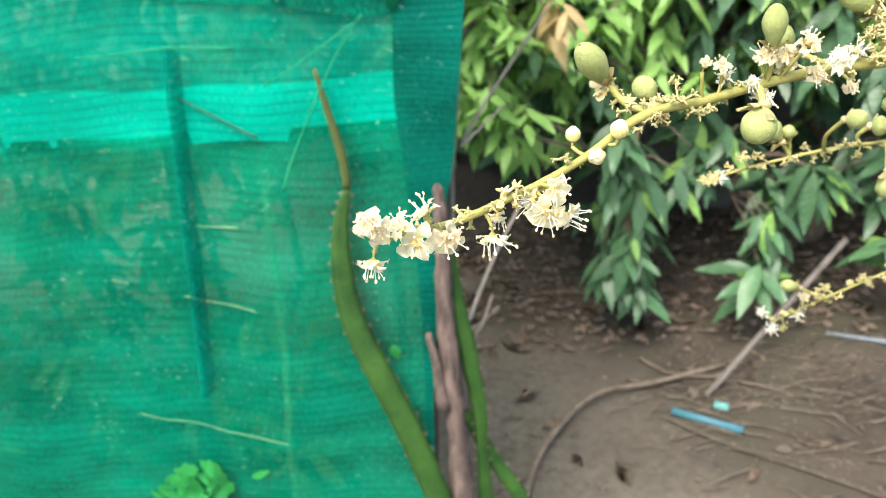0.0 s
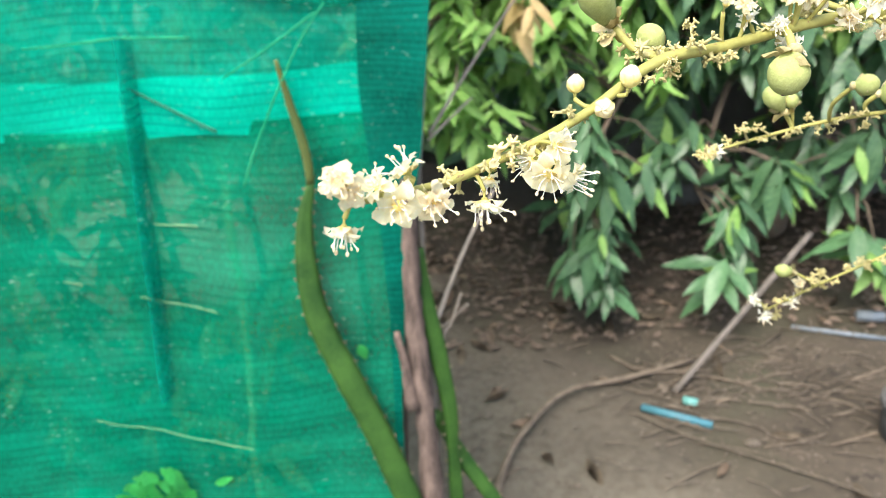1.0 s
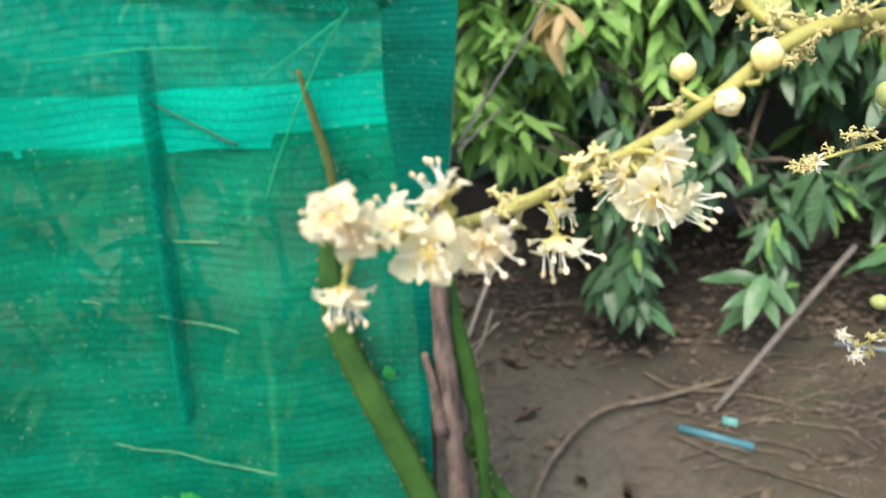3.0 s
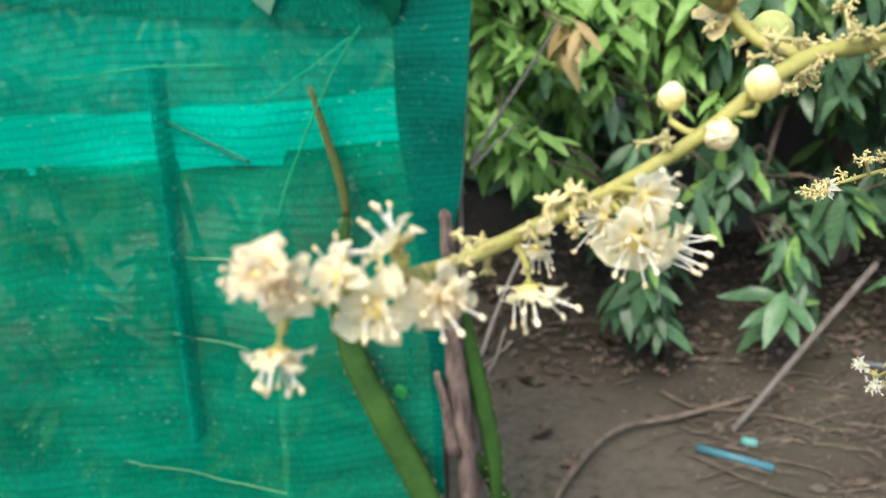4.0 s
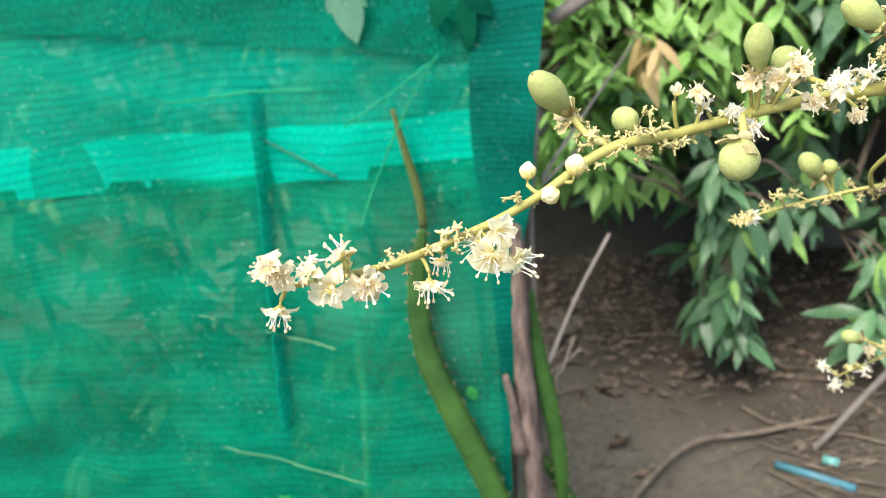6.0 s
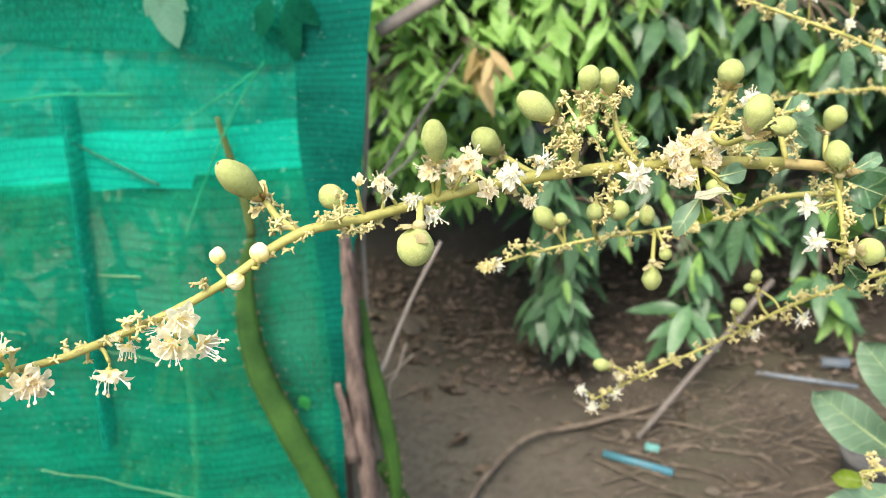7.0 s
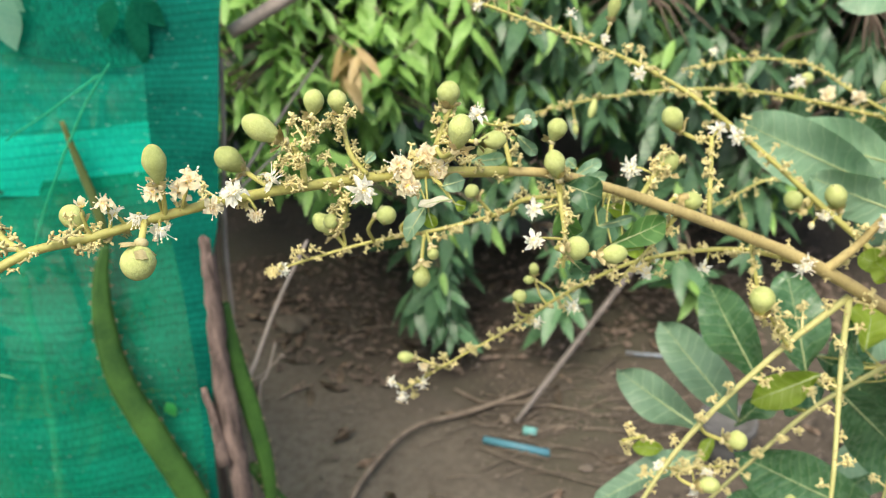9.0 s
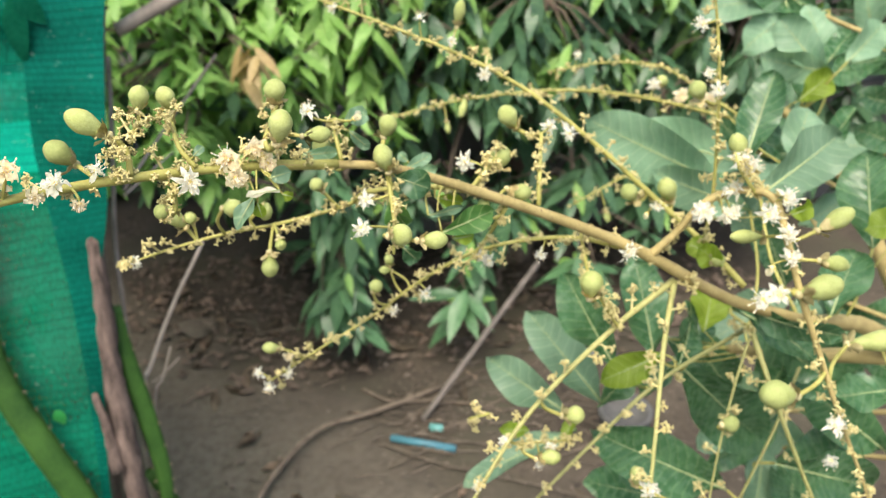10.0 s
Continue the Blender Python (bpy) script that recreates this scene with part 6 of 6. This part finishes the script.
def flower(kind, at, face, span):
    """One flower; face: the way it opens."""
    global flower_count
    flower_count += 1
    r = random.Random(flower_count * 3)
    at, face = Vector(at), Vector(face)
    label = {"bud": "closed cream flower bud", "half": "half-open cream flower", "open": "open cream flower with long stamens", "full": "full open cream flower with a yellow disc", "spent": "fading blush-cream flower"}[kind]
    n = span / 2 * (1.13 if flower_count < 15 else 1.0)
    if kind == "bud":
        part("flower_bud", BUDS[flower_count % 3], None, tree, label, Matrix.Translation(at - TREE) @ stand(face, r.uniform(0, 6)).to_4x4() @ Matrix.Diagonal((n, n, n, 1)))
        foot = at - face.normalized() * n * 0.9
        near = nearest(foot)
        tree_part("flower_stalk", tube(bmesh.new(), smooth_line([near[0], (near[0] + foot) / 2 - face * 0.0005, foot], 4), 0.0006, 5, 0.08, 1), STEM)
        return
    ob = part("flower", CUPS[flower_count % 2], None, tree, label, Matrix.Translation(at - TREE) @ stand(face, r.uniform(0, 6)).to_4x4() @ Matrix.Diagonal((n, n, n, 1)))
    rings = {"bud": [(5, 62, 0.95)], "half": [(5, 50, 0.95)], "open": [(5, 38, 1.0), (4, 18, 0.95)], "full": [(5, 10, 1.05), (5, 38, 0.95)], "spent": [(5, 8, 1.0), (5, 34, 0.95), (4, 62, 0.8)]}[kind]
    if flower_count > 17 and kind in ("open", "full"):
        rings = [(6, 8, 0.92), (6, 34, 0.86), (5, 60, 0.76)]
    pool = PETALS["shut"] if kind in ("bud", "half") else PETALS["faded"] if kind == "spent" else PETALS["slim" if flower_count > 17 else "fresh"]
    for count, lift, size in rings:
        for k in range(count):
            a = k * math.tau / count + r.uniform(-0.15, 0.15) + lift
            e = radians(lift + r.uniform(-12, 12) * (2.4 if flower_count > 17 else 1.0))
            d = Vector((math.cos(a) * math.cos(e), math.sin(a) * math.cos(e), math.sin(e)))
            up = Vector((-math.cos(a) * math.sin(e), -math.sin(a) * math.sin(e), math.cos(e)))
            s = (0.92 if flower_count > 17 else 1.0) * size * r.uniform(0.8, 1.12)
            part("petal", pool[r.randrange(len(pool))], None, ob, "", Matrix.Translation(d * 0.1 - Vector((0, 0, 0.05))) @ turned(d, up).to_4x4() @ Matrix.Diagonal((s * r.uniform(0.85, 1.1), s, s, 1)))
    for k in range({"half": 3, "open": 8, "full": 8, "spent": 8}[kind]):
        a = k * math.tau / 8 + r.uniform(-0.2, 0.2)
        s = r.uniform(0.85, 1.2) * {"half": 0.7, "open": 1.05, "full": 0.9, "spent": 1.0}[kind] * (0.9 if flower_count > 17 else 1.0)
        out = Matrix.Rotation(a, 3, "Z") @ Matrix.Rotation(radians(r.uniform(-32, 8)), 3, "X")
        part("stamen", STAMENS[r.randrange(4)], None, ob, "", Matrix.Translation((0, 0, 0.08)) @ out.to_4x4() @ Matrix.Diagonal((s, s, s, 1)))
    stalk_end = at - face * span * 0.25
    near = nearest(stalk_end)
    if 0.001 < (near[0] - stalk_end).length < 0.03:
        mid = (near[0] + stalk_end) / 2 - face * 0.0008
        tree_part("flower_stalk", tube(bmesh.new(), smooth_line([near[0], mid, stalk_end], 4), 0.00055, 5, 0.08, 1), STEM)


flower("open", (-0.0262, 0.1587, 1.4098), (-0.13, -0.55, -0.82), 0.0068)
flower("spent", (-0.0256, 0.157, 1.4201), (-0.26, -0.73, 0.63), 0.0065)
flower("spent", (-0.0247, 0.1591, 1.4176), (0.24, -0.96, 0.13), 0.0064)
flower("open", (-0.0194, 0.1629, 1.4159), (-0.48, -0.38, 0.79), 0.0063)
flower("open", (-0.0138, 0.1687, 1.4162), (-0.64, 0.15, 0.75), 0.0073)
flower("full", (-0.016, 0.1641, 1.4111), (0.12, -0.99, -0.04), 0.0080)
flower("spent", (-0.0095, 0.1698, 1.409), (0.41, -0.91, -0.12), 0.0084)
flower("open", (0.0017, 0.1825, 1.4022), (-0.03, -0.54, -0.84), 0.0082)
flower("half", (0.0043, 0.186, 1.4086), (-0.12, -0.59, 0.8), 0.0050)
flower("open", (0.0034, 0.1921, 1.4032), (-0.12, -0.65, -0.75), 0.0059)
flower("full", (0.0186, 0.1904, 1.411), (0.54, -0.84, 0.05), 0.0080)
flower("full", (0.0167, 0.1874, 1.4056), (-0.12, -0.95, -0.28), 0.0089)
flower("open", (0.0218, 0.192, 1.4023), (0.84, -0.42, -0.35), 0.0081)
flower("open", (0.0132, 0.1927, 1.4067), (-0.83, -0.55, -0.05), 0.0067)
flower("bud", (0.0251, 0.2069, 1.4183), (0.08, 0.28, 0.96), 0.0054)
flower("bud", (0.037, 0.2032, 1.4202), (0.2, 0.17, 0.97), 0.0063)
flower("bud", (0.0313, 0.2011, 1.4153), (-0.35, -0.85, 0.15), 0.006)
flower("full", (0.142, 0.2447, 1.4195), (0.2, -0.97, 0.1), 0.0109)
flower("open", (0.0811, 0.2218, 1.422), (0.04, -0.77, -0.63), 0.0083)
flower("full", (0.1034, 0.2272, 1.4295), (-0.21, -0.53, 0.82), 0.0090)
flower("open", (0.1133, 0.241, 1.427), (0.57, -0.06, 0.82), 0.0075)
flower("spent", (0.0917, 0.2232, 1.4358), (0.37, -0.3, 0.88), 0.0081)
flower("spent", (0.0877, 0.2276, 1.4317), (-0.6, -0.53, 0.59), 0.0080)
flower("open", (0.0698, 0.2218, 1.4278), (-0.52, -0.08, 0.85), 0.0063)
flower("half", (0.0623, 0.2176, 1.4328), (0.27, -0, 0.96), 0.0061)
flower("full", (0.1045, 0.3341, 1.3449), (-0.75, -0.5, 0.43), 0.0077)
flower("open", (0.1591, 0.3868, 1.2234), (-0.24, -0.83, -0.5), 0.0089)
flower("open", (0.1705, 0.3836, 1.2336), (0.72, -0.68, -0.12), 0.0087)
flower("open", (0.1544, 0.3903, 1.2315), (-0.86, -0.11, 0.5), 0.0082)
flower("spent", (0.1725, 0.3818, 1.2468), (-0.13, -0.96, 0.26), 0.0073)
flower("full", (0.2029, 0.2529, 1.3908), (-0.14, -0.98, 0.17), 0.0091)
flower("full", (0.2072, 0.2708, 1.3948), (-0.3, -0.71, 0.63), 0.0082)
flower("full", (0.1872, 0.2802, 1.4303), (-0.28, -0.03, 0.96), 0.0084)
flower("half", (0.2058, 0.2862, 1.4241), (0.67, -0.46, 0.57), 0.0078)
flower("spent", (0.1658, 0.2626, 1.4231), (-0.34, -0.91, 0.26), 0.0083)
flower("spent", (0.1695, 0.2617, 1.4178), (0.17, -0.98, 0.14), 0.0076)
flower("full", (0.2609, 0.3109, 1.3914), (-0.76, -0.65, 0.06), 0.0104)
flower("full", (0.3261, 0.3459, 1.3887), (0.11, -0.98, 0.15), 0.0110)
flower("full", (0.31, 0.3324, 1.3981), (-0.56, -0.79, 0.24), 0.0094)
flower("open", (0.2486, 0.3431, 1.3034), (-0.03, -0.78, -0.62), 0.0082)
flower("open", (0.2327, 0.3583, 1.2859), (0.19, -0.8, -0.56), 0.0080)
flower("full", (0.271, 0.3148, 1.339), (-0.09, -0.99, -0.08), 0.0090)
flower("open", (0.2771, 0.3207, 1.332), (-0.59, -0.8, -0.12), 0.0075)
flower("open", (0.345, 0.3016, 1.3391), (0.53, -0.84, -0.15), 0.0112)
flower("open", (0.3029, 0.3142, 1.3357), (-0.62, -0.76, -0.19), 0.0074)
flower("open", (0.3769, 0.316, 1.4491), (-0.93, -0.34, 0.16), 0.0088)
flower("full", (0.386, 0.3086, 1.419), (-0.48, -0.86, 0.15), 0.0084)
flower("open", (0.3835, 0.3139, 1.4258), (-0.86, -0.42, 0.31), 0.0069)
flower("open", (0.3938, 0.3615, 1.3331), (-0.6, -0.77, 0.21), 0.0091)
flower("half", (0.3888, 0.3636, 1.3279), (-0.7, -0.59, -0.39), 0.0085)
flower("full", (0.3778, 0.2905, 1.3626), (-0.48, -0.81, 0.34), 0.0119)
flower("full", (0.3917, 0.2904, 1.3731), (0.07, -0.24, 0.97), 0.0113)
flower("full", (0.3915, 0.2866, 1.363), (-0.19, -0.95, 0.26), 0.0108)
flower("full", (0.3798, 0.2962, 1.3601), (-0.41, -0.79, 0.45), 0.0114)
flower("full", (0.3871, 0.2855, 1.3626), (-0.13, -0.96, 0.26), 0.0100)
flower("full", (0.3956, 0.2656, 1.3708), (-0.02, -0.97, 0.25), 0.0122)
flower("open", (0.4061, 0.2696, 1.3761), (0.6, -0.69, 0.4), 0.0128)
flower("full", (0.4027, 0.2582, 1.3632), (0.21, -0.92, 0.32), 0.0105)
flower("full", (0.404, 0.2544, 1.3531), (0.08, -1, 0.02), 0.0106)
flower("half", (0.3962, 0.2555, 1.3483), (-0.71, -0.63, -0.33), 0.0096)
flower("open", (0.3886, 0.2473, 1.3362), (-0.87, -0.5, 0.01), 0.0116)
flower("full", (0.3968, 0.2476, 1.338), (-0.59, -0.63, 0.51), 0.0111)
flower("full", (0.3905, 0.2872, 1.3898), (0.35, -0.75, 0.57), 0.0124)
flower("open", (0.3975, 0.2877, 1.387), (0.69, -0.7, 0.16), 0.0104)
flower("full", (0.4263, 0.2239, 1.2725), (0.03, -0.32, 0.95), 0.0127)
flower("open", (0.4532, 0.2461, 1.2256), (-0.45, -0.89, 0.01), 0.0093)
flower("open", (0.2768, 0.2819, 1.2446), (-0.45, -0.46, 0.76), 0.0071)
flower("open", (0.3062, 0.2875, 1.2301), (0.11, -0.48, 0.87), 0.0068)
flower("open", (0.2997, 0.2858, 1.2207), (-0.42, -0.79, -0.44), 0.0062)
flower("full", (0.335, 0.2313, 1.2456), (-0.23, -0.94, 0.26), 0.0121)
flower("open", (0.2607, 0.2742, 1.2238), (-0.64, -0.74, 0.21), 0.0065)
flower("open", (0.4556, 0.6389, 1.3515), (0.06, -0.32, 0.95), 0.0100)
flower("full", (0.5104, 0.5953, 1.3346), (-0.39, -0.88, 0.25), 0.0145)
flower("spent", (0.5359, 0.5903, 1.3235), (-0.07, -0.93, 0.36), 0.0146)
flower("spent", (0.5617, 0.5878, 1.321), (-0.07, -0.93, 0.36), 0.0137)
flower("open", (0.2618, 0.4152, 1.4363), (0.15, 0.14, 0.98), 0.0071)
flower("full", (0.2159, 0.4361, 1.4396), (-0.81, -0.58, 0.03), 0.0073)
flower("full", (0.278, 0.4061, 1.425), (-0.02, -0.97, 0.25), 0.0077)
flower("full", (0.295, 0.3981, 1.408), (-0.53, -0.85, 0.03), 0.0089)
flower("spent", (0.0809, 0.2247, 1.4323), (-0.21, -0.53, 0.82), 0.0073)
flower("spent", (0.0967, 0.2265, 1.4257), (0.07, -0.99, -0.15), 0.0065)
flower("open", (0.0763, 0.2188, 1.4277), (-0.05, -0.95, -0.31), 0.0062)
flower("spent", (0.1554, 0.2525, 1.4234), (-0.34, -0.58, 0.73), 0.0097)
flower("spent", (0.1578, 0.2513, 1.4166), (0.2, -0.98, -0.06), 0.0090)
flower("spent", (0.1084, 0.2298, 1.4209), (-0.06, -0.8, -0.59), 0.0059)
flower("spent", (0.068, 0.2205, 1.4316), (-0.32, -0.36, 0.88), 0.0062)
